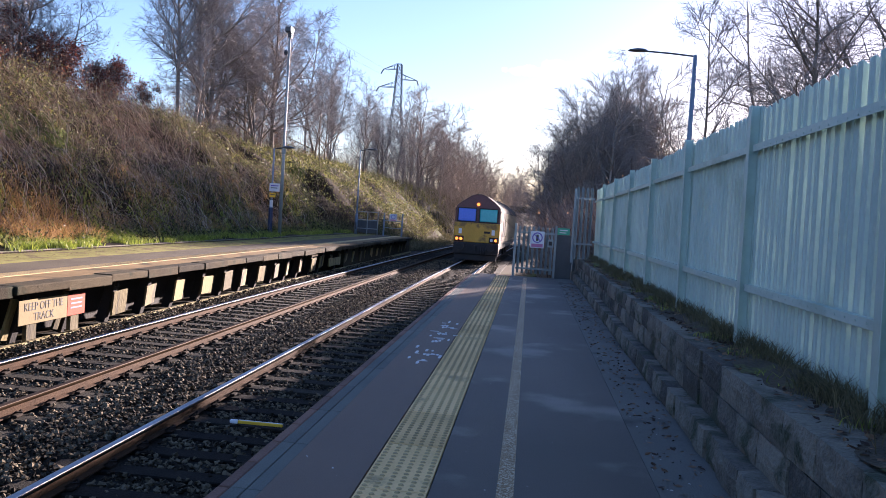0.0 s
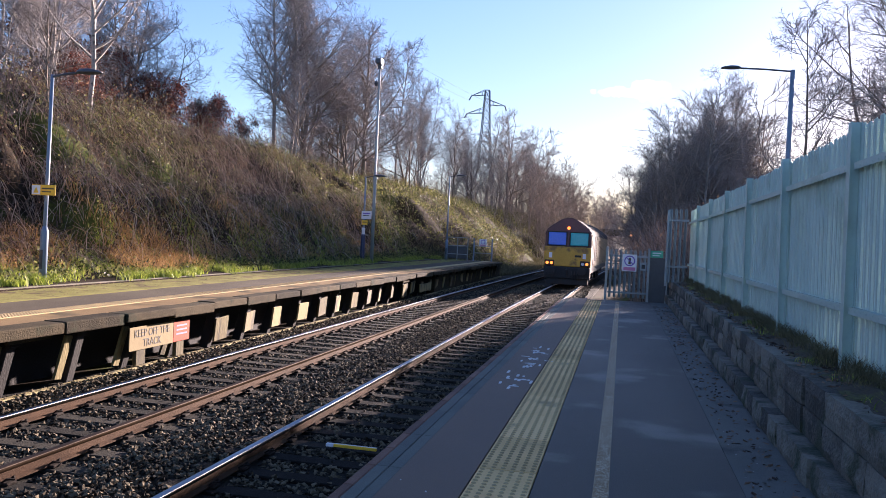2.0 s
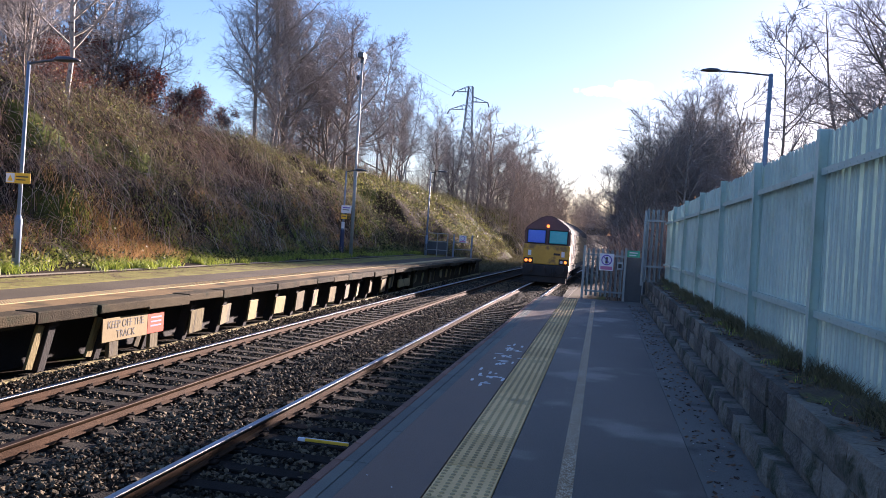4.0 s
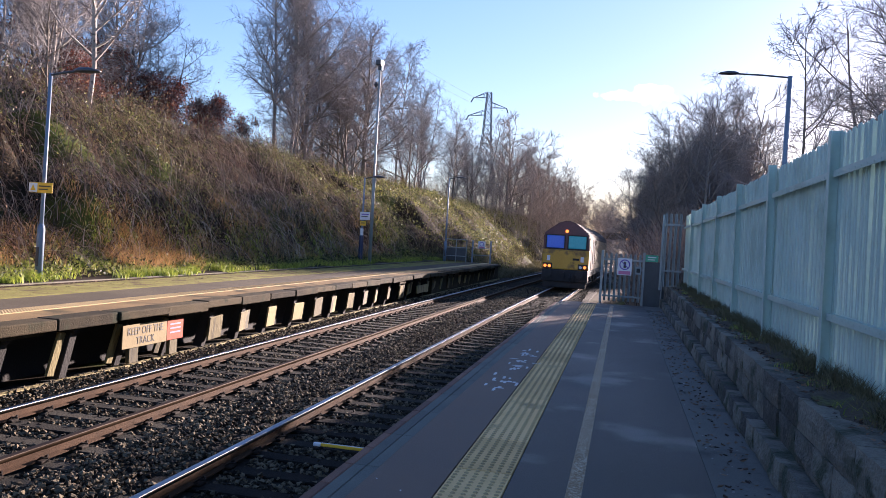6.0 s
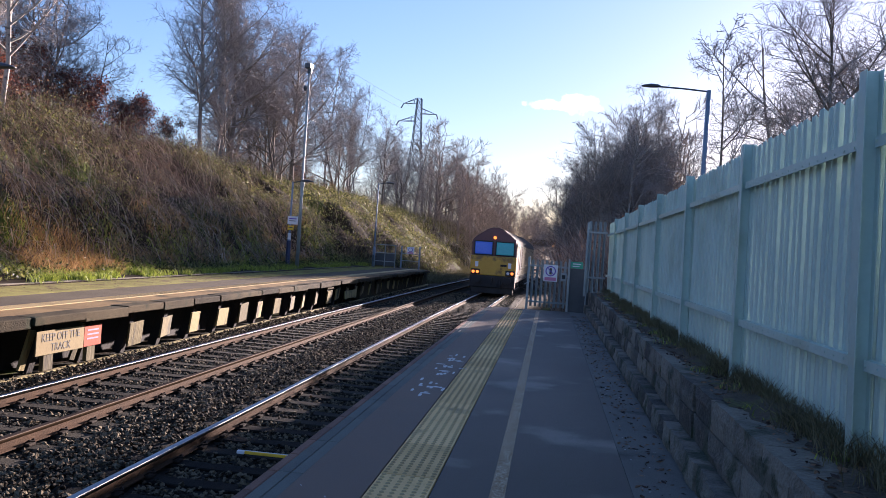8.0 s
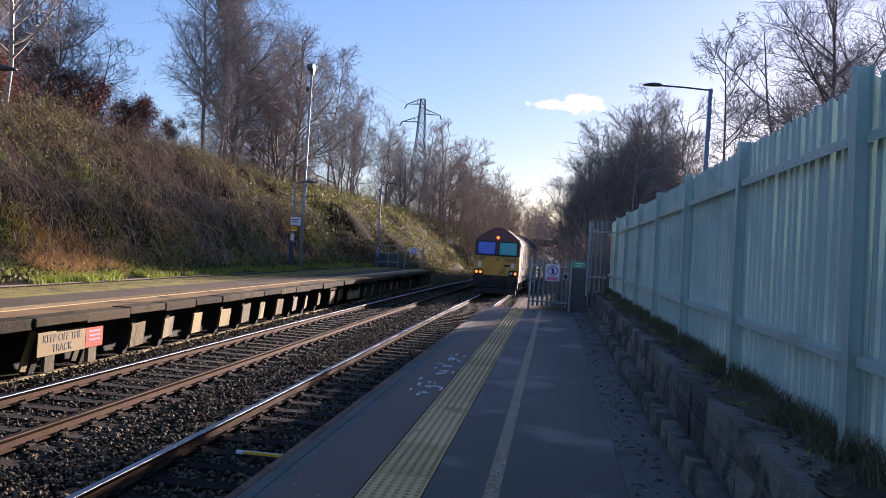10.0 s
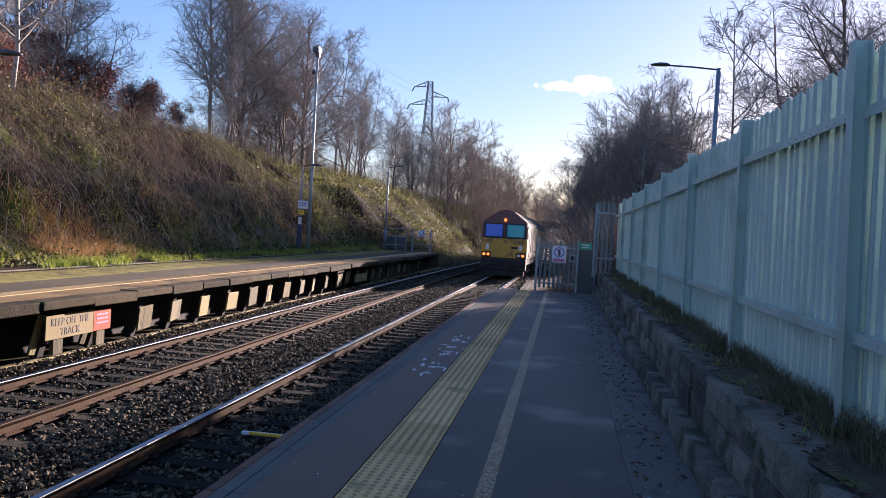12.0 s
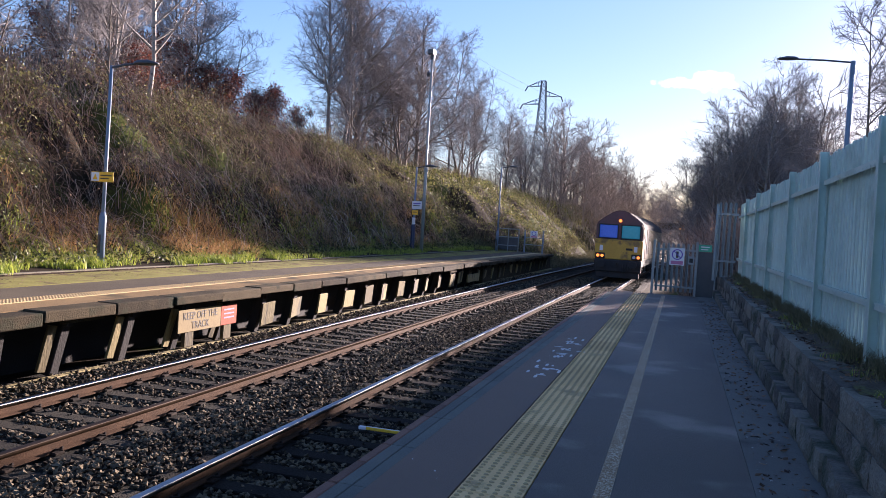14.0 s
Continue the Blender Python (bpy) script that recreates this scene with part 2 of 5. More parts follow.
M = dict(
    asphalt=surf("asphalt", (0.045, 0.043, 0.038), (0.085, 0.081, 0.070), 0.6, 0.5, 160.0, 0.5, gloss_var=0.4, stain=(0.185, 0.178, 0.155), stain_scale=0.8, stain_at=0.55, spec=0.35),
    asphalt_old=surf("asphalt_brown", (0.145, 0.10, 0.073), (0.225, 0.16, 0.118), 0.7, 0.8, 140.0, 0.4, gloss_var=0.3, spec=0.25),
    apron=surf("apron_concrete", (0.085, 0.088, 0.078), (0.145, 0.15, 0.13), 0.75, 1.2, 90.0, 0.5, stain=(0.035, 0.042, 0.034), stain_scale=1.3, stain_at=0.55),
    nosing=surf("brick_nosing", (0.13, 0.062, 0.040), (0.25, 0.125, 0.080), 0.8, 2.0, 80.0, 0.5, vary=0.3),
    coping=surf("coping_concrete", (0.085, 0.0912, 0.0788), (0.145, 0.154, 0.126), 0.8, 2.0, 90.0, 0.5, vary=0.25),
    tactile=surf("buff_tactile", (0.64, 0.39, 0.14), (0.87, 0.575, 0.24), 0.75, 1.6, 60.0, 0.3, vary=0.35, stain=(0.40, 0.26, 0.11), stain_scale=2.0, stain_at=0.58),
    # blisters in a darker buff than the slab
    blister=surf("darker_blister", (0.33, 0.225, 0.10), (0.54, 0.37, 0.165), 0.8, 3.0, 60.0, 0.3, vary=0.3),
    tactile_old=surf("grimy_tactile", (0.378, 0.277, 0.116), (0.567, 0.432, 0.187), 0.85, 1.6, 30.0, 0.4),
    # worn, gritty paint; its golden tint also paints in warm reflected light
    white_line=surf("worn_white_warm_tint", (0.42, 0.34, 0.215), (0.80, 0.70, 0.51), 0.7, 2.0, 120.0, 0.4, stain=(0.22, 0.125, 0.045), stain_scale=95.0, stain_at=0.43),
    white_mark=surf("white_marking", (0.5, 0.5, 0.48), (0.72, 0.72, 0.70), 0.7, 6.0, 90.0, 0.2),
    stone=surf("gritstone", (0.055, 0.052, 0.043), (0.215, 0.198, 0.155), 0.88, 4.5, 38.0, 1.0, vary=0.45, stain=(0.042, 0.053, 0.03), stain_scale=2.6, stain_at=0.54),
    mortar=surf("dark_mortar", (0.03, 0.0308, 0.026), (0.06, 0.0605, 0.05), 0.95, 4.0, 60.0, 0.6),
    soil=surf("leafy_soil", (0.035, 0.027, 0.018), (0.095, 0.074, 0.046), 0.95, 3.0, 40.0, 1.0, stain=(0.085, 0.10, 0.02), stain_scale=2.6, stain_at=0.54),
    pale=surf("pale_green_powder_coat", (0.42, 0.55, 0.49), (0.52, 0.65, 0.58), 0.45, 1.2, 25.0, 0.05, vary=0.2, spec=0.4, stain=(0.39, 0.50, 0.43), stain_scale=1.1, stain_at=0.56),
    galv=surf("galvanised_steel", (0.22, 0.25, 0.25), (0.34, 0.37, 0.365), 0.5, 3.0, 40.0, 0.08, metal=0.3, vary=0.2),
    blue_post=surf("blue_grey_paint", (0.12, 0.17, 0.24), (0.19, 0.25, 0.33), 0.45, 2.0, 40.0, 0.05),
    dark_blue=surf("navy_paint", (0.015, 0.025, 0.07), (0.03, 0.045, 0.11), 0.4, 2.0, 40.0, 0.05),
    lamp_head=surf("dark_lamp_casting", (0.03, 0.035, 0.045), (0.06, 0.07, 0.085), 0.4, 3.0, 40.0, 0.05),
    rail_top=surf("polished_rail_head", (0.36, 0.34, 0.33), (0.60, 0.57, 0.55), 0.5, 1.0, 30.0, 0.0, metal=1.0, brushed=(0.0, 1.0, 0.0)),
    rail_dull=surf("worn_rail_head", (0.06, 0.04, 0.026), (0.12, 0.083, 0.055), 0.6, 1.0, 30.0, 0.0, metal=0.5, brushed=(0.0, 1.0, 0.0)),
    rail_side=surf("rusty_rail", (0.032, 0.016, 0.008), (0.085, 0.044, 0.021), 0.85, 3.0, 60.0, 0.4, spec=0.15),
    clip=surf("dark_rail_clip", (0.012, 0.009, 0.007), (0.035, 0.024, 0.017), 0.85, 5.0, 60.0, 0.3, vary=0.2, spec=0.15),
    sleeper=surf("weathered_sleeper", (0.009, 0.008, 0.0065), (0.036, 0.032, 0.024), 0.9, 3.0, 50.0, 0.6, vary=0.6, spec=0.15),
    ballast=surf("ballast_bed", (0.012, 0.0115, 0.010), (0.036, 0.034, 0.028), 0.95, 3.0, 35.0, 1.0, spec=0.1),
    stone_chip=surf("ballast_stone", (0.024, 0.020, 0.0145), (0.165, 0.132, 0.084), 0.85, 6.0, 60.0, 0.4, island=0.9, spec=0.12),
    timber=surf("weathered_timber", (0.10, 0.078, 0.03), (0.28, 0.225, 0.09), 0.85, 2.0, 30.0, 0.6, vary=0.9, stretch=(1, 1, 0.25), stain=(0.05, 0.04, 0.02), stain_scale=3.0, stain_at=0.54),
    # near-black tone puts the under-deck shade into the colour
    dark_timber=surf("near_black_timber", (0.010, 0.009, 0.009), (0.026, 0.023, 0.021), 0.9, 2.0, 30.0, 0.5, vary=0.3),
    edge_slab=surf("weathered_edge_slab", (0.022, 0.018, 0.011), (0.075, 0.058, 0.032), 0.9, 2.0, 40.0, 0.8, vary=0.5, stain=(0.03, 0.032, 0.018), stain_scale=2.2, stain_at=0.55, spec=0.12),
    deck=surf("old_platform_asphalt", (0.14, 0.092, 0.045), (0.33, 0.225, 0.105), 0.85, 0.6, 60.0, 0.5, stain=(0.085, 0.07, 0.04), stain_scale=0.9, stain_at=0.53, spec=0.12),
    deck_dark=surf("dark_deck_asphalt", (0.06, 0.047, 0.03), (0.125, 0.10, 0.062), 0.85, 0.6, 60.0, 0.5, spec=0.2),
    verge=surf("mossy_verge", (0.12, 0.112, 0.026), (0.32, 0.29, 0.08), 0.95, 1.2, 25.0, 0.9, stain=(0.13, 0.095, 0.045), stain_scale=1.4, stain_at=0.53, spec=0.15),
    kerb=surf("pale_kerb", (0.11, 0.095, 0.065), (0.23, 0.195, 0.135), 0.9, 2.0, 30.0, 0.6, stain=(0.09, 0.10, 0.03), stain_scale=1.5, stain_at=0.5),
    sign_cream=surf("cream_sign_face", (0.20, 0.15, 0.068), (0.28, 0.215, 0.10), 0.7, 3.0, 30.0, 0.1, spec=0.2),
    sign_red=surf("faded_red_sign", (0.36, 0.055, 0.026), (0.45, 0.085, 0.038), 0.7, 3.0, 30.0, 0.1, spec=0.2),
    sign_ink=surf("sign_ink", (0.05, 0.04, 0.035), (0.08, 0.07, 0.06), 0.7, 3.0, 30.0, 0.0),
    sign_white=surf("white_sign_face", (0.68, 0.68, 0.70), (0.76, 0.76, 0.78), 0.4, 3.0, 30.0, 0.0),
    sign_yellow=surf("yellow_sign_face", (0.80, 0.44, 0.02), (0.88, 0.52, 0.035), 0.45, 3.0, 30.0, 0.0),
    sign_purple=surf("violet_sign_ink", (0.10, 0.05, 0.32), (0.14, 0.07, 0.40), 0.5, 3.0, 30.0, 0.0),
    sign_pink=surf("faded_pink_sign_band", (0.50, 0.16, 0.28), (0.58, 0.20, 0.34), 0.5, 3.0, 30.0, 0.0),
    sign_green=surf("green_sign_face", (0.03, 0.33, 0.20), (0.05, 0.42, 0.26), 0.45, 3.0, 30.0, 0.0),
    sedge=surf("dull_sedge", (0.07, 0.065, 0.03), (0.19, 0.165, 0.085), 0.85, 0.8, 8.0, 0.0, island=0.8, see_through=0.2),
    bark=surf("tree_bark", (0.09, 0.074, 0.06), (0.22, 0.185, 0.15), 0.9, 3.0, 30.0, 0.7, stretch=(1, 1, 0.3)),
    birch=surf("birch_bark", (0.17, 0.15, 0.13), (0.42, 0.39, 0.35), 0.8, 2.0, 20.0, 0.4, stain=(0.05, 0.045, 0.04), stain_scale=4.0, stain_at=0.56),
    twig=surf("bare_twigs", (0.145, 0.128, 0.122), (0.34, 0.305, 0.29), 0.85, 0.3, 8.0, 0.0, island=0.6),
    # paler than the near twigs: haze and backlight put into the colour
    twig_hazed=surf("haze_paled_bare_twigs", (0.22, 0.185, 0.16), (0.44, 0.375, 0.32), 0.9, 0.1, 4.0, 0.0, island=0.5, see_through=0.3),
    bramble=surf("bramble_stems", (0.07, 0.042, 0.034), (0.36, 0.25, 0.18), 0.75, 0.5, 8.0, 0.0, island=1.3),
    # pale canes, brightened further so the colour carries their sunlit look
    cane=surf("pale_sunlit_canes", (0.20, 0.13, 0.09), (0.62, 0.50, 0.37), 0.6, 0.8, 8.0, 0.0, island=1.2),
    leaf=surf("bramble_leaves", (0.038, 0.045, 0.014), (0.25, 0.24, 0.08), 0.5, 0.35, 5.0, 0.0, island=1.4, see_through=0.35, spec=0.3),
    dead_leaf=surf("dead_leaves", (0.05, 0.028, 0.02), (0.27, 0.165, 0.10), 0.75, 0.5, 5.0, 0.0, island=1.3, see_through=0.35),
    red_leaf=surf("russet_leaves", (0.06, 0.02, 0.016), (0.24, 0.075, 0.045), 0.75, 0.5, 5.0, 0.0, island=1.0, see_through=0.3),
    grass=surf("grass_blades", (0.13, 0.185, 0.022), (0.42, 0.47, 0.075), 0.55, 0.6, 5.0, 0.0, island=1.0, see_through=0.4),
    straw=surf("dry_grass", (0.30, 0.165, 0.06), (0.60, 0.37, 0.15), 0.8, 0.6, 5.0, 0.0, island=0.8, see_through=0.35),
    ground=surf("bank_litter", (0.018, 0.013, 0.009), (0.05, 0.037, 0.024), 0.95, 0.4, 12.0, 0.8, stain=(0.07, 0.085, 0.02), stain_scale=0.25, stain_at=0.52, spec=0.05),
    moss=surf("moss", (0.09, 0.10, 0.015), (0.24, 0.23, 0.05), 0.9, 3.0, 40.0, 0.8),
    loco_yellow=surf("dirty_yellow_panel", (0.50, 0.27, 0.02), (0.66, 0.38, 0.04), 0.45, 1.2, 20.0, 0.05, stain=(0.24, 0.13, 0.03), stain_scale=1.6, stain_at=0.56),
    loco_maroon=surf("maroon_paint", (0.075, 0.022, 0.03), (0.13, 0.04, 0.05), 0.4, 1.0, 20.0, 0.05),
    loco_gold=surf("gold_band_paint", (0.13, 0.09, 0.045), (0.22, 0.155, 0.078), 0.6, 1.0, 20.0, 0.05, stain=(0.08, 0.06, 0.038), stain_scale=1.4, stain_at=0.55, spec=0.25),
    loco_black=surf("sooty_underframe", (0.012, 0.012, 0.013), (0.035, 0.033, 0.032), 0.7, 2.0, 30.0, 0.3),
    # on the roof this dark tone paints in its shading
    loco_roof=surf("dark_loco_parts", (0.03, 0.026, 0.025), (0.065, 0.055, 0.05), 0.85, 2.0, 30.0, 0.1, spec=0.15),
    blind_blue=surf("blue_blind", (0.05, 0.16, 0.75), (0.08, 0.22, 0.85), 0.25, 1.0, 10.0, 0.0),
    blind_teal=surf("teal_blind", (0.02, 0.42, 0.48), (0.04, 0.50, 0.55), 0.25, 1.0, 10.0, 0.0),
    rubber=surf("black_rubber", (0.012, 0.012, 0.013), (0.03, 0.03, 0.03), 0.6, 3.0, 30.0, 0.1),
    pylon=surf("weathered_pylon_steel", (0.14, 0.15, 0.17), (0.22, 0.23, 0.25), 0.6, 0.3, 4.0, 0.0, metal=0.3),
    amber=glow("amber_lamp", (1.0, 0.24, 0.03), 0.5),
)

# ---- mesh helpers ----


def box(bm, lo, hi, bevel=0.0, seg=1):
    lo, hi = Vector(lo), Vector(hi)
    mid, size = (lo + hi) / 2, hi - lo
    made = bmesh.ops.create_cube(bm, size=1.0, matrix=Matrix.Translation(mid) @ Matrix.Diagonal((*size, 1.0)))
    if bevel:
        edges = list({e for v in made["verts"] for e in v.link_edges})
        bmesh.ops.bevel(bm, geom=edges, offset=bevel, segments=seg, affect="EDGES", profile=0.5)


def tube(bm, points, radii, sides=10, cap=True):
    """A tube along points with a radius at each."""
    rings = []
    pts = [Vector(p) for p in points]
    for k, p in enumerate(pts):
        way = (pts[min(k + 1, len(pts) - 1)] - pts[max(k - 1, 0)]).normalized()
        side = way.cross(Vector((0, 0, 1)) if abs(way.z) < 0.9 else Vector((1, 0, 0))).normalized()
        other = way.cross(side)
        r = radii[k] if isinstance(radii, (list, tuple)) else radii
        rings.append([bm.verts.new(p + r * (math.cos(a) * side + math.sin(a) * other)) for a in (2 * math.pi * j / sides for j in range(sides))])
    for a, b in zip(rings, rings[1:]):
        for j in range(sides):
            bm.faces.new((a[j], a[(j + 1) % sides], b[(j + 1) % sides], b[j]))
    if cap:
        bm.faces.new(rings[0][::-1])
        bm.faces.new(rings[-1])


def prism(bm, outline, y0, y1, plane="xz"):
    """An outline in x and z (or y and z) pulled along the third axis."""
    def put(a, b, c):
        return bm.verts.new((a, c, b) if plane == "xz" else (c, a, b))
    one, two = [put(a, b, y0) for a, b in outline], [put(a, b, y1) for a, b in outline]
    n = len(outline)
    bm.faces.new(one)
    bm.faces.new(two[::-1])
    for k in range(n):
        bm.faces.new((one[k], two[k], two[(k + 1) % n], one[(k + 1) % n]))
    bmesh.ops.recalc_face_normals(bm, faces=bm.faces)


def mesh_of(name, bm, material, smooth=False):
    me = bpy.data.meshes.new(name)
    bmesh.ops.recalc_face_normals(bm, faces=bm.faces)
    bm.to_mesh(me)
    bm.free()
    me.materials.append(material)
    if smooth:
        for p in me.polygons:
            p.use_smooth = True
    return me


def raw(name, verts, faces, material, smooth=False):
    me = bpy.data.meshes.new(name)
    me.from_pydata(verts if isinstance(verts, list) else verts.tolist(), [], faces if isinstance(faces, list) else faces.tolist())
    me.materials.append(material)
    if smooth:
        me.polygons.foreach_set("use_smooth", [True] * len(me.polygons))
    me.update()
    return me


def thing(name, place, label, category, group="", kind="", turn=(0, 0, 0)):
    ob = new(name)
    ob.empty_display_size = 0.2
    ob.matrix_basis = pose(*place, *turn)
    return tagged(ob, label, category, group, kind)


def part(name, bm, material, parent, label="", smooth=False):
    """One mesh under a thing or part, in the thing's own coordinates."""
    ob = new(name, mesh_of(name, bm, material, smooth))
    ob.parent = parent
    return tagged(ob, label)


def piece(name, me, parent, place=(0, 0, 0), turn=(0, 0, 0), size=(1, 1, 1), label=""):
    ob = new(name, me)
    ob.parent = parent
    ob.matrix_basis = pose(*place, *turn) @ Matrix.Diagonal((*size, 1.0))
    return tagged(ob, label)


def boxed(*args, **kw):
    bm = bmesh.new()
    box(bm, *args, **kw)
    return bm


def tubed(*args, **kw):
    bm = bmesh.new()
    tube(bm, *args, **kw)
    return bm


def solo(name, me, label, category, kind="", group="", place=(0, 0, 0)):
    ob = new(name, me)
    ob.matrix_basis = pose(*place)
    return tagged(ob, label, category, group, kind)


rng = np.random.default_rng(7)

# ---- the lie of the land ----
RAIL_Z = -0.91
BED_Z = -1.12


def step(a, b, v):
    t = np.clip((v - a) / (b - a), 0.0, 1.0)
    return t * t * (3 - 2 * t)


def bend(y):
    """How far the line swings to the right."""
    y = np.asarray(y, float)
    return 0.00034 * np.clip(y - 25.0, 0, 140) ** 2 + 0.095 * np.clip(y - 165.0, 0, None)


mq = np.random.default_rng(401)
MOUNDS = np.concatenate([
    np.stack([mq.uniform(-24.5, -14.6, 210), mq.uniform(5, 60, 210), mq.uniform(0.8, 2.3, 210), mq.uniform(0.5, 1.7, 210)], 1),
    np.stack([mq.uniform(-23.0, -12.5, 130), mq.uniform(60, 140, 130), mq.uniform(2.0, 3.8, 130), mq.uniform(0.7, 1.5, 130)], 1)])


def mounds(x, y):
    """Overlapping domes of bramble with creases between them."""
    x, y = np.broadcast_arrays(np.asarray(x, float), np.asarray(y, float))
    top = np.zeros(x.shape)
    for cx, cy, r, h in MOUNDS:
        q = ((x - cx) ** 2 + (y - cy) ** 2) / (r * r)
        top = np.maximum(top, h * np.sqrt(np.clip(1 - q, 0, 1)))
    return top


def land(x, y):
    """Ground height."""
    x, y = np.asarray(x, float), np.asarray(y, float)
    x = x - bend(y)
    gone = step(56.5, 62.0, y)  # past the end of the far platform
    foot = -11.8 + 2.6 * gone
    low = 0.0 - 1.15 * gone
    d = foot - x
    rough = 0.18 * np.sin(0.9 * x + 0.37 * y) * np.sin(0.31 * y - 0.5 * x) + 0.10 * np.sin(1.7 * y + 0.8 * x)
    bank = low + 0.05 * np.clip(d, 0, 1.3) + (4.2 - low * 0.6) * step(0.9, 9.6, d) + 0.24 * np.clip(d - 8.0, 0, 10) + 0.01 * np.clip(d - 18, 0, 300)
    bank = bank + rough * step(1.5, 4.0, d) + mounds(x, y) * step(1.7, 3.4, d)
    near = 1 - step(23.6, 24.6, y)
    high = 0.56 + 0.09 * np.clip(x - 6.0, 0, 200) + rough * step(5, 9, x)
    cess = BED_Z - 0.08 + (high - BED_Z + 0.08) * step(-0.6, 4.0, x)
    right = near * np.where(x > 1.98, high, BED_Z - 0.08) + (1 - near) * cess
    return np.where(d > 0, bank, np.where(x > -0.6, right, BED_Z - 0.08))


xs = np.unique(np.concatenate([np.linspace(-420, -60, 13), np.linspace(-60, -24, 25), np.linspace(-24, -11.85, 62), [-11.79, -10.6, -9.2, -8, -5, -2, -1.0, -0.6],
                               np.linspace(-0.4, 4.0, 12), [1.97, 1.99], np.linspace(4.5, 30, 30), np.linspace(34, 420, 14)]))
ys = np.unique(np.concatenate([np.linspace(-120, -20, 8), np.linspace(-20, 4, 20), np.linspace(4.4, 64, 200), np.linspace(65, 160, 64), np.linspace(165, 900, 26)]))
gx, gy = np.meshgrid(xs, ys)
gz = land(gx, gy)
gv = np.stack([gx, gy, gz], -1).reshape(-1, 3)
nx = len(xs)
ii, jj = np.meshgrid(np.arange(len(ys) - 1), np.arange(nx - 1), indexing="ij")
a0 = (ii * nx + jj).ravel()
ground = solo("ground", raw("ground", gv, np.stack([a0, a0 + 1, a0 + nx + 1, a0 + nx], 1), M["ground"], True),
              "cutting and banks with brown leaf litter and thin grass", "ground", "structure")

# ---- near platform ----
PLAT_END = 23.5
plat = thing("platform", (0, 0, 0), "dark asphalt station platform with a buff tactile strip", "platform", kind="structure")
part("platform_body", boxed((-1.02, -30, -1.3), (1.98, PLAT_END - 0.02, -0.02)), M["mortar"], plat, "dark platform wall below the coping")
part("asphalt_surface", boxed((0.006, -30, -0.02), (1.335, PLAT_END, 0.0)), M["asphalt"], plat, "blue-grey damp asphalt with lighter patches")
part("edge_asphalt", boxed((-0.888, -30, -0.02), (-0.406, PLAT_END, 0.0)), M["asphalt_old"], plat, "brown-grey worn asphalt beside the edge")
part("apron", boxed((1.337, -30, -0.02), (1.99, PLAT_END, 0.004)), M["apron"], plat, "paler concrete apron along the stone wall")
part("white_line", boxed((0.38, -30, 0.0), (0.48, PLAT_END - 0.7, 0.004)), M["white_line"], plat, "worn gritty white painted line, tinted for warm reflected light")


def slab_mesh(name, sx, sy, sz, material, bevel=0.004):
    return mesh_of(name, boxed((0, 0.003, -sz), (sx, sy - 0.003, 0), bevel=bevel), material)


def tactile_mesh(material):
    bm = boxed((-0.396, 0.006, -0.02), (-0.004, 0.914, 0.001), bevel=0.003)
    for i in range(6):
        for j in range(14):
            cx, cy = -0.4 + 0.0333 + 0.0667 * i, 0.033 + 0.0657 * j
            low = [bm.verts.new((cx + 0.0185 * math.cos(a), cy + 0.0185 * math.sin(a), 0.001)) for a in (k * math.pi / 3 for k in range(6))]
            top = [bm.verts.new((cx + 0.012 * math.cos(a), cy + 0.012 * math.sin(a), 0.0085)) for a in (k * math.pi / 3 for k in range(6))]
            bm.faces.new(top).material_index = 1
            for k in range(6):
                bm.faces.new((low[k], low[(k + 1) % 6], top[(k + 1) % 6], top[k])).material_index = 1
    me = mesh_of("tactile_slab", bm, material)
    me.materials.append(M["blister"])
    return me


tact_me = tactile_mesh(M["tactile"])
nose_me = slab_mesh("nosing_block", 0.072, 0.46, 0.16, M["nosing"], 0.008)
cop_me = slab_mesh("coping_strip", 0.088, 0.92, 0.12, M["coping"])
for k in range(27):
    y = 5.43 - 0.92 * 7 + 0.92 * k
    if y + 0.92 < PLAT_END + 0.1:
        piece("tactile_slab", tact_me, plat, (0, y, 0.001 * rng.random()))
for k in range(-10, 26):
    y = 0.92 * k - 0.3
    if y + 0.92 > PLAT_END:
        continue
    for h in (0, 0.46):
        piece("nosing_block", nose_me, plat, (-1.146 + 0.004 * rng.random(), y + h, -0.002 * rng.random()))
    piece("coping_strip", cop_me, plat, (-1.068, y, -0.002 * rng.random()))
    piece("coping_strip", cop_me, plat, (-0.976, y, -0.002 * rng.random()))

# worn lettering beside the tactile strip: only flecks of it are left
for k in range(84):
    y = 8.35 + 3.5 * rng.random()
    band = math.floor((y - 8.35) / 0.36)
    if band % 4 == 3 or rng.random() < 0.2:
        continue
    x = -0.80 + 0.36 * rng.random()
    lx, ly = (0.016 + 0.014 * rng.random(), 0.05 + 0.17 * rng.random()) if rng.random() < 0.55 else (0.035 + 0.09 * rng.random(), 0.035)
    bm = bmesh.new()
    ring = [(0, 0), (lx * 0.5, -0.004), (lx, 0.003), (lx + 0.005, ly * 0.6), (lx * 0.9, ly), (lx * 0.4, ly + 0.006), (-0.004, ly * 0.9)]
    low = [bm.verts.new((x + a, y + b, 0.0)) for a, b in ring]
    top = [bm.verts.new((x + a, y + b, 0.003)) for a, b in ring]
    bm.faces.new(top)
    for j in range(7):
        bm.faces.new((low[j], low[(j + 1) % 7], top[(j + 1) % 7], top[j]))
    part("paint_fleck", bm, M["white_mark"], plat, "fleck of worn white lettering" if k == 0 else "")

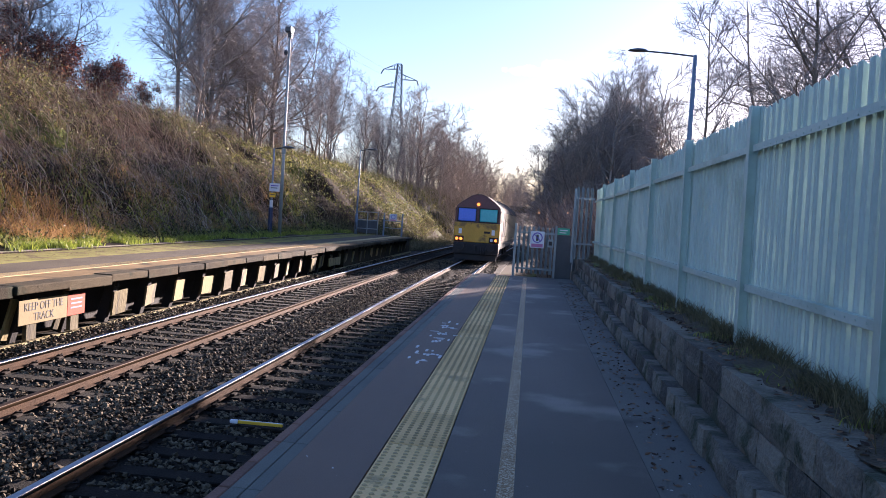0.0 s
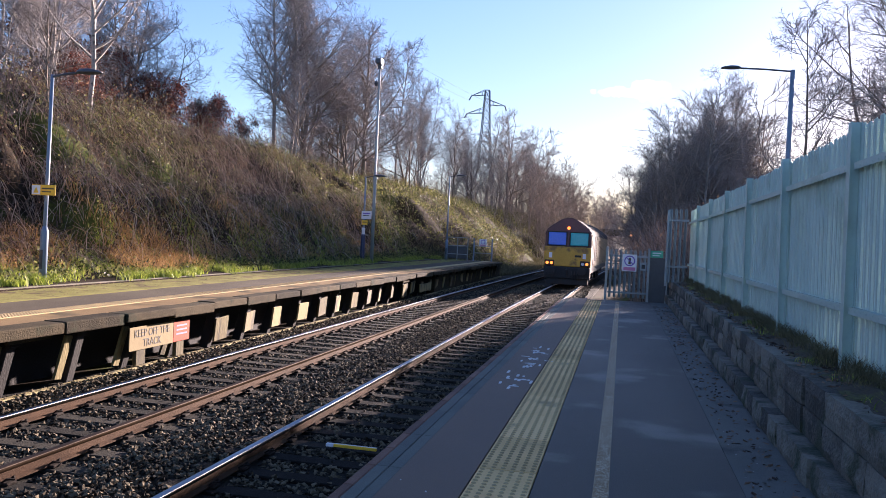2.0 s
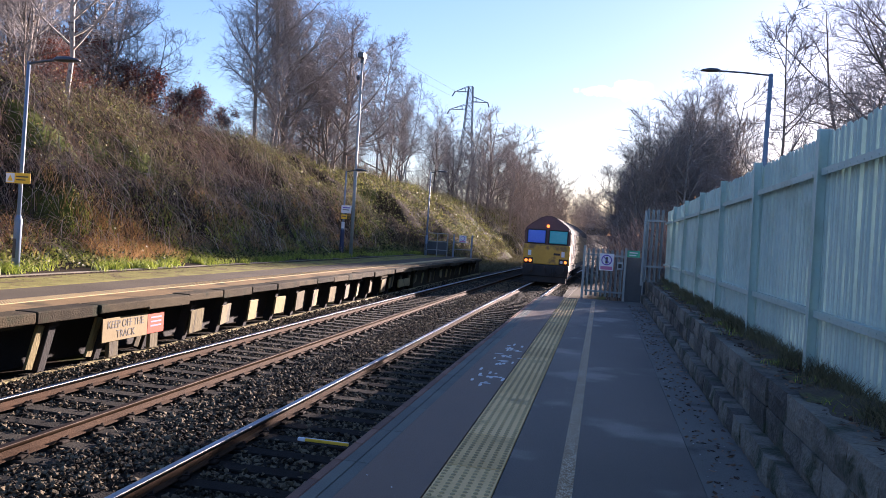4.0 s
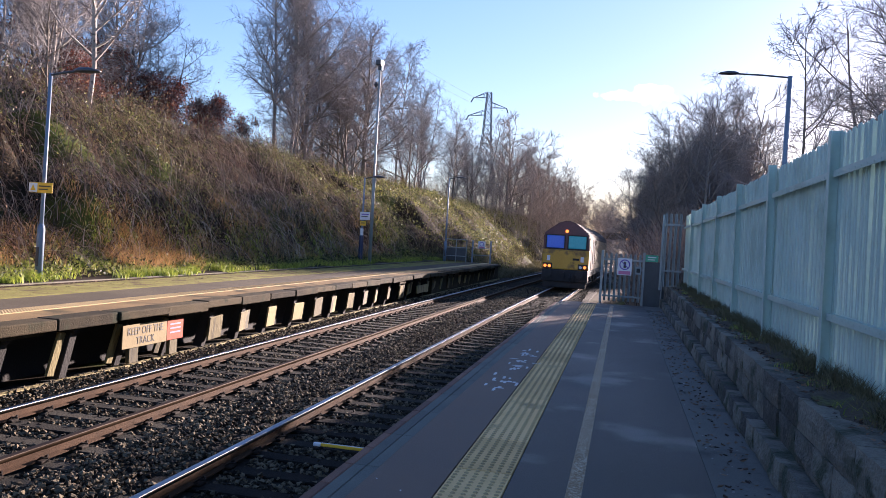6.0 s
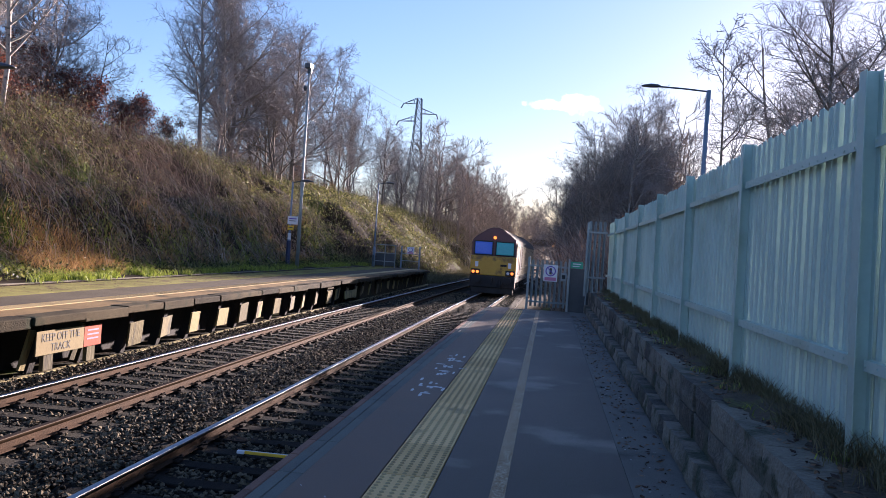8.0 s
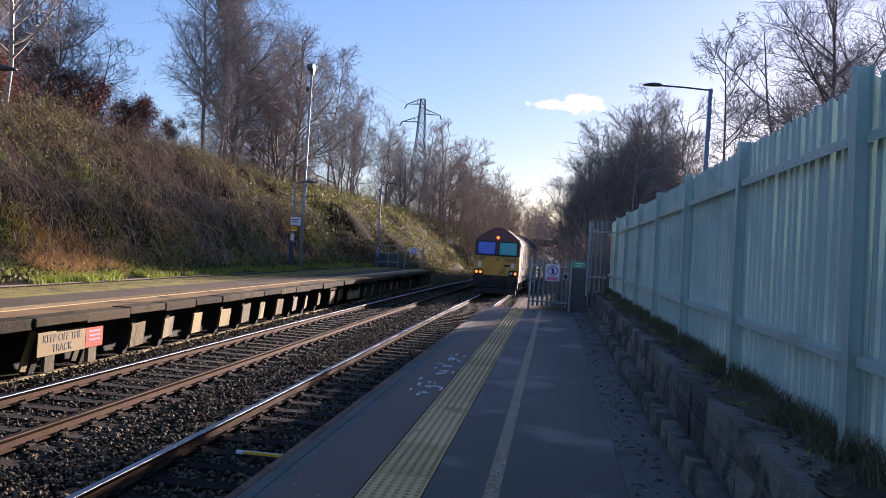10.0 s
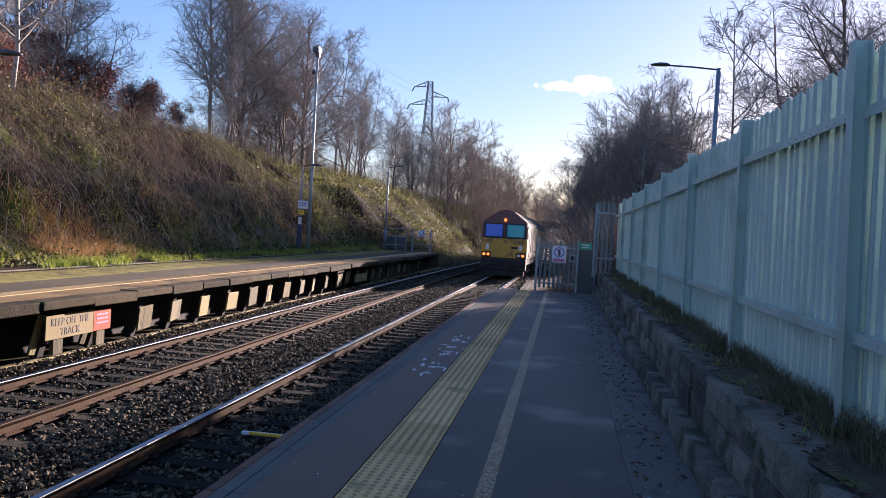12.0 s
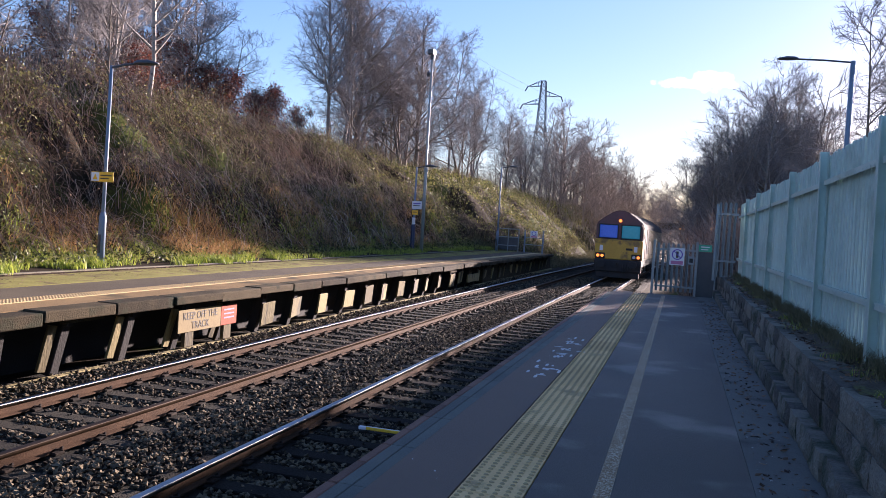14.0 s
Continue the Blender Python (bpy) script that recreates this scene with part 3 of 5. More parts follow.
# ---- stone wall beside the platform ----
wall = thing("stone_wall", (0, 0, 0), "low coursed gritstone wall with a mossy ledge below the fence", "wall", kind="structure")
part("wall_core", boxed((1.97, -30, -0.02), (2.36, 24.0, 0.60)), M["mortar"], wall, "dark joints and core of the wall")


def stone_mesh(k, depth, high, rounded):
    """A rough-faced block of unit length along y, face towards -x."""
    g = np.random.default_rng(50 + k)
    bm = bmesh.new()
    ny, nz = 5, 3
    rows = []
    for j in range(nz + 1):
        row = []
        for i in range(ny + 1):
            u, v = i / ny, j / nz
            edge = min(u, 1 - u, v, 1 - v)
            bulge = rounded * (1 - (2 * u - 1) ** 4) * (1 - (2 * v - 1) ** 4) + (0.008 * g.standard_normal() if edge > 0 else 0.004 * g.standard_normal())
            row.append(bm.verts.new((-bulge - (0.005 if edge > 0 else 0), u * 0.988 + 0.006, v * high)))
        rows.append(row)
    for j in range(nz):
        for i in range(ny):
            bm.faces.new((rows[j][i], rows[j][i + 1], rows[j + 1][i + 1], rows[j + 1][i]))
    back_row = [bm.verts.new((depth, i / ny * 0.988 + 0.006, high + 0.008 * g.standard_normal())) for i in range(ny + 1)]
    for i in range(ny):
        bm.faces.new((rows[nz][i], rows[nz][i + 1], back_row[i + 1], back_row[i]))
    low_back = [bm.verts.new((depth, 0.006, 0)), bm.verts.new((depth, 0.994, 0))]
    bm.faces.new([rows[j][0] for j in range(nz + 1)] + [back_row[0], low_back[0]])
    bm.faces.new([rows[j][ny] for j in range(nz + 1)][::-1] + [low_back[1], back_row[ny]])
    return mesh_of("stone", bm, M["stone"], rounded > 0.03)


plinth = [stone_mesh(k, 0.20, 0.20, 0.012) for k in range(5)]
course = [stone_mesh(10 + k, 0.10, 0.205, 0.006) for k in range(5)]
cope = [stone_mesh(20 + k, 0.36, 0.215, 0.008) for k in range(5)]
for meshes, x, z, mean in ((plinth, 1.775, 0.0, 0.40), (course, 1.895, 0.208, 0.50), (cope, 1.89, 0.422, 0.60)):
    y = 0.6 + 0.3 * rng.random()
    while y < 24.0:
        long = mean * (0.75 + 0.5 * rng.random())
        piece("stone", meshes[rng.integers(5)], wall, (x + 0.006 * rng.standard_normal(), y, z), (0, 0.6 * rng.standard_normal(), 0.3 * rng.standard_normal()), (1, long, 1.0))
        y += long + 0.004
ledge = bmesh.new()
prev = None
for k in range(70):
    y = -2 + 26.0 * k / 69
    row = [ledge.verts.new((2.0 + 0.05 * math.sin(3.1 * y) + 0.03 * math.sin(8.3 * y) + 0.22 * i, y, 0.622 + 0.055 * min(i, 1) + 0.03 * math.sin(2.3 * y + i) + 0.02 * math.sin(7.7 * y + 2 * i))) for i in range(5)]
    if prev:
        for i in range(4):
            ledge.faces.new((prev[i], prev[i + 1], row[i + 1], row[i]))
    prev = row
part("ledge_soil", ledge, M["soil"], wall, "dark soil with moss and dead leaves", True)

# ---- palisade fence on the wall ----
PITCH, PANEL, FENCE_H = 0.1533, 2.76, 1.97
fence = thing("palisade_fence", (2.36, 0, 0.68), "tall pale green steel palisade fence along the wall", "fence", turn=(0, -1.0, 0))


def pale_mesh(name, high, wide, material):
    """A W-section pale with a notched top, outer face towards +x."""
    bm = bmesh.new()
    line = [(-0.5, 0.046), (-0.42, 0.003), (-0.18, 0.0), (0.0, 0.016), (0.18, 0.0), (0.42, 0.003), (0.5, 0.046)]
    tops = [-0.05, -0.015, -0.012, 0.0, -0.012, -0.015, -0.05]
    front_low = [bm.verts.new((d, u * wide, 0)) for u, d in line]
    front_top = [bm.verts.new((d, u * wide, high + t)) for (u, d), t in zip(line, tops)]
    rear_low = [bm.verts.new((d + 0.004, u * wide, 0)) for u, d in line]
    rear_top = [bm.verts.new((d + 0.004, u * wide, high + t)) for (u, d), t in zip(line, tops)]
    for k in range(6):
        bm.faces.new((front_low[k], front_low[k + 1], front_top[k + 1], front_top[k]))
        bm.faces.new((rear_low[k + 1], rear_low[k], rear_top[k], rear_top[k + 1]))
        bm.faces.new((front_top[k], front_top[k + 1], rear_top[k + 1], rear_top[k]))
    for k in (0, 6):
        bm.faces.new((front_low[k], front_top[k], rear_top[k], rear_low[k]))
    return mesh_of(name, bm, material)


pale_me = pale_mesh("pale", FENCE_H, 0.105, M["pale"])
post_bm = boxed((-0.092, -0.045, -0.05), (-0.084, 0.045, FENCE_H + 0.02), bevel=0.002)
box(post_bm, (-0.084, -0.004, -0.05), (-0.012, 0.004, FENCE_H + 0.02))
box(post_bm, (-0.012, -0.05, -0.05), (-0.004, 0.05, FENCE_H + 0.02), bevel=0.002)
post_me = mesh_of("post", post_bm, M["pale"])
rail_bm = boxed((-0.052, 0.05, 0.0), (-0.046, PANEL - 0.05, 0.058))
box(rail_bm, (-0.046, 0.05, 0.052), (-0.001, PANEL - 0.05, 0.058))
rail_me = mesh_of("fence_rail", rail_bm, M["pale"])
# small pale studs standing in for glints of light between the pales
glint_me = mesh_of("bolt", boxed((-0.058, -0.006, -0.006), (-0.052, 0.006, 0.006), bevel=0.002), M["pale"])
for k in range(-3, 8):
    y = 4.38 + PANEL * k - PANEL
    piece("post", post_me, fence, (0, y, 0), (0.6 * rng.standard_normal(), 0.5 * rng.standard_normal(), 0))
    if y + PANEL > 24.2:
        continue
    for z in (0.43, 1.59):
        piece("fence_rail", rail_me, fence, (0, y, z + 0.006 * rng.standard_normal()))
    for j in range(18):
        py = y + 0.076 + PITCH * j
        piece("pale", pale_me, fence, (0.002 + 0.0015 * rng.standard_normal(), py, 0.006 * rng.standard_normal()), (0.22 * rng.standard_normal(), 0.12 * rng.standard_normal(), 0.6 * rng.standard_normal()))
        if 2 < py < 9:
            for z in (0.459, 1.619):
                piece("bolt", glint_me, fence, (0, py, z))

# upright return panel where the fence ends
end_panel = thing("fence_end_panel", (1.72, 23.0, 0.62), "upright grey palisade panel across the end of the wall", "fence panel")
pale2 = pale_mesh("pale", 2.05, 0.075, M["galv"])
for k in range(4):
    piece("pale", pale2, end_panel, (0.04 + 0.13 * k, 0, 0.0), (0, 0, -90))
for z in (0.42, 1.70):
    part("fence_rail", boxed((0.0, -0.05, z), (0.52, -0.006, z + 0.05)), M["galv"], end_panel)
part("post", boxed((-0.06, -0.05, -0.1), (0.0, 0.02, 2.0), bevel=0.004), M["galv"], end_panel)

# ---- gate at the platform end ----
gate = thing("platform_gate", (0.06, 24.2, -0.05), "grey steel palisade gate closing the platform end", "gate")
for x in (0.0, 1.2):
    part("gate_post", boxed((x - 0.035, -0.04, -0.3), (x + 0.035, 0.04, 1.58), bevel=0.006), M["galv"], gate)
for z in (0.22, 1.30):
    part("gate_rail", boxed((0.05, -0.025, z), (1.16, 0.02, z + 0.05)), M["galv"], gate)
gate_pale = pale_mesh("gate_pale", 1.42, 0.07, M["galv"])
for k in range(8):
    piece("gate_pale", gate_pale, gate, (0.12 + 0.138 * k, 0.03, 0.1), (0, 0, -90))
lock = part("lock_box", boxed((0.96, -0.06, 0.92), (1.14, 0.0, 1.16), bevel=0.01), M["galv"], gate, "square steel lock box")
part("lock_hole", boxed((1.0, -0.064, 0.98), (1.1, -0.055, 1.1)), M["rubber"], lock)


def sign_board(name, place, size, face, label, turn=(0, 0, 0), backing="galv"):
    """An upright board of size (w, h), face towards -y."""
    w, h = size
    s = thing(name, place, label, "sign", turn=turn)
    part("plate", boxed((-w / 2, 0, -h / 2), (w / 2, 0.012, h / 2), bevel=0.003), M[face], s)
    return s


def mark(s, name, x0, z0, x1, z1, face):
    part(name, boxed((x0, -0.004, z0), (x1, 0.001, z1)), M[face], s)


def ring_mark(s, x, z, r, wide, face, name="ring"):
    bm = bmesh.new()
    n = 28
    loops = [[bm.verts.new((x + q * math.cos(2 * math.pi * k / n), yy, z + q * math.sin(2 * math.pi * k / n))) for k in range(n)] for q in (r, r - wide) for yy in (-0.004, 0.0)]
    for k in range(n):
        m = (k + 1) % n
        bm.faces.new((loops[0][k], loops[0][m], loops[2][m], loops[2][k]))
        bm.faces.new((loops[0][k], loops[1][k], loops[1][m], loops[0][m]))
        bm.faces.new((loops[2][m], loops[3][m], loops[3][k], loops[2][k]))
    part(name, bm, M[face], s)


def slash(s, x, z, r, wide, face):
    bm = boxed((-r, -0.006, -wide / 2), (r, -0.004, wide / 2))
    bmesh.ops.transform(bm, matrix=pose(x, 0, z, 0, 45, 0), verts=bm.verts)
    part("slash", bm, M[face], s)


warn = sign_board("warning_sign", (0.715, 24.15, 1.08), (0.41, 0.50), "sign_white", "white prohibition sign with a violet ring on the gate")
ring_mark(warn, 0, 0.06, 0.155, 0.03, "sign_purple")
slash(warn, 0, 0.06, 0.14, 0.025, "sign_purple")
mark(warn, "symbol", -0.035, -0.04, 0.035, 0.15, "sign_ink")
mark(warn, "text_band", -0.17, -0.225, 0.17, -0.125, "sign_pink")

board = thing("dark_panel", (1.28, 24.24, -0.2), "dark grey sheet panel beside the gate", "panel")
part("sheet", boxed((0.0, 0, 0), (0.60, 0.02, 1.46), bevel=0.004), M["lamp_head"], board)
part("stay", tubed([(0.50, -0.05, 0.1), (0.56, -0.05, 1.75)], 0.022, 8), M["galv"], board, "slanting grey steel stay")
exit_sign = sign_board("green_sign", (1.48, 24.22, 1.37), (0.36, 0.20), "sign_green", "small green sign with pale bars on the dark panel")
mark(exit_sign, "text_bar", -0.12, 0.02, 0.12, 0.05, "sign_white")
mark(exit_sign, "text_bar", -0.12, -0.05, 0.08, -0.025, "sign_white")

# ---- tracks ----
LINE_Y = [-30.0, 10.0, 25.0] + [25.0 + 5.0 * k for k in range(1, 62)]


def swept(bm, outline):
    """An outline in x and z carried along the line."""
    rings = [[bm.verts.new((a + float(bend(y)), y, c)) for a, c in outline] for y in LINE_Y]
    n = len(outline)
    for one, two in zip(rings, rings[1:]):
        for k in range(n):
            bm.faces.new((one[k], two[k], two[(k + 1) % n], one[(k + 1) % n]))
    bm.faces.new(rings[0])


bed_bm = bmesh.new()
swept(bed_bm, [(-8.5, -1.4), (-1.0, -1.4), (-1.0, BED_Z), (-8.5, BED_Z)])
bed = solo("ballast_bed", mesh_of("ballast_bed", bed_bm, M["ballast"]), "dark ballast bed under both tracks", "ballast", "structure")


def rail_outline():
    return [(-0.07, 0), (0.07, 0), (0.07, 0.012), (0.012, 0.03), (0.010, 0.115), (0.034, 0.125), (0.036, 0.150), (-0.036, 0.150), (-0.034, 0.125), (-0.010, 0.115), (-0.012, 0.03), (-0.07, 0.012)]


sleeper_bm = boxed((-1.25, -0.125, -0.12), (1.25, 0.125, 0.0), bevel=0.012)
sleeper_me = mesh_of("sleeper", sleeper_bm, M["sleeper"])
clip_bm = bmesh.new()
box(clip_bm, (-0.13, -0.07, 0.0), (-0.045, 0.07, 0.035), bevel=0.01)
tube(clip_bm, [(-0.05, -0.045, 0.03), (-0.11, -0.05, 0.075), (-0.15, 0.0, 0.06), (-0.11, 0.05, 0.075), (-0.05, 0.045, 0.03)], 0.011, 5)
clip_me = mesh_of("rail_clip", clip_bm, M["clip"])


def track(mid, label):
    t = thing("railway_track", (mid, 0, BED_Z + 0.04), label, "railway track", "tracks", "structure")
    for s in (-1, 1):
        bm = bmesh.new()
        swept(bm, rail_outline())
        r = part("rail", bm, M["rail_side"], t, "rusty steel rail with a polished top")
        r.location = (s * 0.7525, 0, RAIL_Z - 0.155 - BED_Z - 0.04)
        hb = bmesh.new()
        swept(hb, [(0.0405, 0.112)] + [(0.0265 + 0.014 * math.cos(q), 0.1415 + 0.014 * math.sin(q)) for q in (0.0, 0.4, 0.8, 1.2, 1.57)] + [(0.0, 0.1570)] + [(-0.0265 - 0.014 * math.cos(q), 0.1415 + 0.014 * math.sin(q)) for q in (1.57, 1.2, 0.8, 0.4, 0.0)] + [(-0.0405, 0.112)])
        part("rail_head", hb, M["rail_dull" if (mid < -5 and s > 0) else "rail_top"], r, "bright polished running surface", True)
    for k in range(150):
        y = -3 + 0.65 * k
        piece("sleeper", sleeper_me, t, (0.015 * rng.standard_normal() + float(bend(y)), y, 0.0), (0, 0, 0.5 * rng.standard_normal()))
        if 4 < y < 34:
            for s in (-1, 1):
                for side in (0, 180):
                    piece("rail_clip", clip_me, t, (s * 0.7525, y, 0.0), (0, 0, side))
    return t


NEAR_MID, FAR_MID = -2.75, -6.11
track(NEAR_MID, "near track with dark sleepers and a bright rail head")
track(FAR_MID, "far track with weathered sleepers and rusty rails")

# loose stones
def stones(name, n, xr, yr, z0, size, label, power=1.0):
    base = np.array([(1, 0, 0), (-1, 0, 0), (0, 1, 0), (0, -1, 0), (0, 0, 1), (0, 0, -1)], float)
    tri = np.array([(0, 2, 4), (2, 1, 4), (1, 3, 4), (3, 0, 4), (2, 0, 5), (1, 2, 5), (3, 1, 5), (0, 3, 5)])
    x = rng.uniform(*xr, n)
    y = yr[0] + (yr[1] - yr[0]) * rng.random(n) ** power
    # heaped between the tracks, low under the rails
    z = z0(x, y) + 0.02 * rng.standard_normal(n)
    keep = np.ones(n, bool)
    for mid in (NEAR_MID, FAR_MID):
        for s in (-1, 1):
            keep &= np.abs(x - mid - s * 0.7525) > 0.14
        on = (np.abs(x - mid) < 1.27) & (np.abs(((y + 3 + 0.325) % 0.65) - 0.325) < 0.14)
        keep &= ~(on & (rng.random(n) < 0.93))
    x, y, z = x[keep], y[keep], z[keep]
    n = len(x)
    r = size * (0.6 + 0.9 * rng.random((n, 1, 1)))
    v = base[None] * r * (0.75 + 0.45 * rng.random((n, 6, 1))) + 0.008 * rng.standard_normal((n, 6, 3))
    ang = rng.uniform(0, 6.283, (n, 1))
    tilt = rng.uniform(-0.9, 0.9, (n, 1))
    vx, vy, vz = v[..., 0], v[..., 1], v[..., 2]
    vy, vz = vy * np.cos(tilt) - vz * np.sin(tilt), vy * np.sin(tilt) + vz * np.cos(tilt)
    vx, vy = vx * np.cos(ang) - vy * np.sin(ang), vx * np.sin(ang) + vy * np.cos(ang)
    v = np.stack([vx + x[:, None], vy + y[:, None], 0.75 * vz + z[:, None]], -1).reshape(-1, 3)
    f = (tri[None] + 6 * np.arange(n)[:, None, None]).reshape(-1, 3)
    return solo(name, raw(name, v, f, M["stone_chip"]), label, "ballast", "stuff")


def heap(x, y):
    mid = (NEAR_MID + FAR_MID) / 2
    return BED_Z + 0.015 + 0.10 * np.exp(-((x - mid) / 0.42) ** 2) + 0.06 * np.exp(-((x + 7.7) / 0.3) ** 2)


stones("ballast_stones", 64000, (-8.1, -1.2), (5.0, 24.0), heap, 0.027, "loose grey-brown ballast stones heaped between the tracks", 1.25)
stones("ballast_stones", 19000, (-8.1, -1.2), (24.0, 48.0), heap, 0.04, "loose grey-brown ballast stones along the far tracks", 1.1)

stick = thing("yellow_marker_bar", (-2.82, 9.14, -1.0), "yellow and white marker bar lying across the sleepers", "marker")
part("bar", boxed((0, -0.016, -0.025), (0.58, 0.016, 0.010), bevel=0.006), M["sign_yellow"], stick)
part("cap", boxed((-0.06, -0.022, -0.03), (0.04, 0.022, 0.014), bevel=0.008), M["sign_white"], stick)
part("white_edge", boxed((0.04, 0.004, 0.010), (0.58, 0.020, 0.014)), M["sign_white"], stick)

# ---- far platform ----
FAR_END = 56.8
far = thing("far_platform", (0, 0, 0), "old timber-fronted platform with a worn sunlit deck", "platform", kind="structure")
part("deck", boxed((-9.05, -30, -0.16), (-7.98, FAR_END, -0.012)), M["deck"], far, "brown worn deck in front of the tactile strip")
part("rear_deck", boxed((-10.3, -30, -0.16), (-9.055, FAR_END, -0.010)), M["deck_dark"], far, "dark asphalt deck behind the tactile strip")
part("mossy_verge", boxed((-12.0, -30, -0.16), (-10.305, FAR_END, -0.004)), M["verge"], far, "mossy yellow-green rear verge of the platform")
part("rear_kerb", boxed((-12.16, -30, -0.16), (-12.005, FAR_END, 0.03), bevel=0.015), M["kerb"], far, "pale worn kerb at the foot of the bank")
# added sheet, dark to stand for the shaded void
part("back_wall", boxed((-9.3, -30, -1.3), (-9.1, FAR_END, -0.16)), M["dark_timber"], far, "near-black sheet standing for the shade under the deck")
part("sill", boxed((-7.99, -30, -1.2), (-7.84, FAR_END, -1.03), bevel=0.02), M["timber"], far, "weathered timber sill on the ballast")
part("tactile_strip", boxed((-9.05, -30, -0.012), (-8.65, FAR_END, -0.004)), M["tactile_old"], far, "narrow worn buff tactile strip")
old_tact = tactile_mesh(M["tactile_old"])
for k in range(36):
    piece("tactile_slab", old_tact, far, (-8.65, 4.0 + 0.92 * k, -0.003))
edge_me = [mesh_of("edge_slab", boxed((-0.40, 0.01, -0.15 - 0.02 * k), (0.0, 1.49, 0.0), bevel=0.022, seg=2), M["edge_slab"]) for k in range(3)]
y = -6.0
while y < FAR_END - 1.5:
    piece("edge_slab", edge_me[rng.integers(3)], far, (-7.60 + 0.014 * rng.standard_normal(), y, 0.008 * rng.standard_normal()), (0.2 * rng.standard_normal(), 0.3 * rng.standard_normal(), 0.3 * rng.standard_normal()))
    y += 1.5
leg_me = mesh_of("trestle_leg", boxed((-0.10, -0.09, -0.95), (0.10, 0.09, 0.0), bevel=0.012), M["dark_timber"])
face_bm = boxed((0.0, 0.0, -0.52), (0.05, 0.62, 0.0), bevel=0.008)
face_me = [mesh_of("face_board", face_bm, M["timber"])]
for k in range(2):
    face_me.append(mesh_of("face_board", boxed((0.0, 0.0, -0.50 + 0.04 * k), (0.045, 0.54 + 0.14 * k, 0.0), bevel=0.008), M["timber"]))
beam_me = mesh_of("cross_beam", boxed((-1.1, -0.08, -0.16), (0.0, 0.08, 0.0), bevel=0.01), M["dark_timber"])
k = 0
y = 3.6
while y < FAR_END - 1:
    piece("trestle_leg", leg_me, far, (-8.02, y, -0.16), (4 * rng.standard_normal(), 14, 0))
    piece("cross_beam", beam_me, far, (-7.9, y, -0.16))
    if y > 15:
        piece("face_board", face_me[rng.integers(3)], far, (-7.98 + 0.03 * rng.standard_normal(), y - 0.2, -0.38 - 0.05 * rng.random()), (2.5 * rng.standard_normal(), 6, 3 + 4 * rng.standard_normal()))
    else:
        piece("face_board", mesh_of("face_board", boxed((0.0, 0.0, -0.72), (0.05, 0.17, 0.0), bevel=0.008), M["timber"]), far, (-8.05, y - 0.3, -0.28), (-9 + 5 * rng.standard_normal(), 10, 0))
    y += 1.5 if y > 9 else 1.25
for yy, lo, hi in ((9.5, -0.24, -0.16), (30.0, -0.3, -0.2)):
    part("packing_board", boxed((-7.80, yy, lo), (-7.74, yy + 0.9, hi), bevel=0.01), M["edge_slab"], far)
part("end_wall", boxed((-8.2, 36.5, -1.2), (-8.0, FAR_END, -0.16), bevel=0.01), M["edge_slab"], far, "grey block wall under the platform end")
part("patch_board", boxed((-7.86, 33.0, -0.83), (-7.80, 35.0, -0.50), bevel=0.01), M["timber"], far, "pale sunlit board below the edge")


def text_mesh(words, size, material):
    cu = bpy.data.curves.new("lettering", "FONT")
    cu.body, cu.size, cu.align_x, cu.extrude = words, size, "CENTER", 0.002
    cu.space_line = 1.0
    tmp = bpy.data.objects.new("lettering", cu)
    scene.collection.objects.link(tmp)
    me = bpy.data.meshes.new_from_object(tmp.evaluated_get(bpy.context.evaluated_depsgraph_get()))
    bpy.data.objects.remove(tmp)
    bpy.data.curves.remove(cu)
    me.materials.clear()
    me.materials.append(material)
    return me


# the notice on the platform front faces the near platform (+x)
kots = thing("track_notice", (-7.82, 12.45, -0.30), "cream notice reading KEEP OFF THE TRACK with a red end panel", "sign", turn=(0, 0, 0))
part("plate", boxed((-0.02, 0.0, -0.42), (0.0, 1.40, 0.0), bevel=0.004), M["sign_cream"], kots)
red = part("red_plate", boxed((-0.02, 1.405, -0.41), (0.002, 1.98, -0.02), bevel=0.004), M["sign_red"], kots, "faded red end plate")
for z in (-0.12, -0.20, -0.28):
    part("text_bar", boxed((0.002, 1.50, z), (0.005, 1.88, z + 0.03)), M["sign_pink"], red)
for words, z in (("KEEP OFF THE", -0.185), ("TRACK", -0.365)):
    piece("lettering", text_mesh(words, 0.195, M["sign_ink"]), kots, (0.003, 0.70, z), (90, 0, 90), (0.92, 1, 1))
for yy in (0.25, 1.55):
    part("bracket", boxed((-0.10, yy, -0.70), (-0.02, yy + 0.28, -0.38), bevel=0.008), M["timber"], kots)

# ---- locomotive on the near track ----
LOCO_Y = 46.0
loco = thing("diesel_locomotive", (NEAR_MID + 0.22, LOCO_Y, RAIL_Z), "maroon and gold diesel freight locomotive with a dirty yellow nose", "locomotive", turn=(0, 0, -1.3))
HALF = 1.32
roof_line = [(-HALF, 2.95), (-1.22, 3.22), (-0.95, 3.45), (-0.45, 3.80), (-0.15, 3.90), (0.15, 3.90), (0.45, 3.80), (0.95, 3.45), (1.22, 3.22), (HALF, 2.95)]
bm = bmesh.new()
prism(bm, [(HALF, 1.15), (HALF, 2.95)] + roof_line[::-1][1:-1] + [(-HALF, 2.95), (-HALF, 1.15)], 0.15, 21.0)
body = part("body", bm, M["loco_gold"], loco, "gold body sides")
bm = bmesh.new()
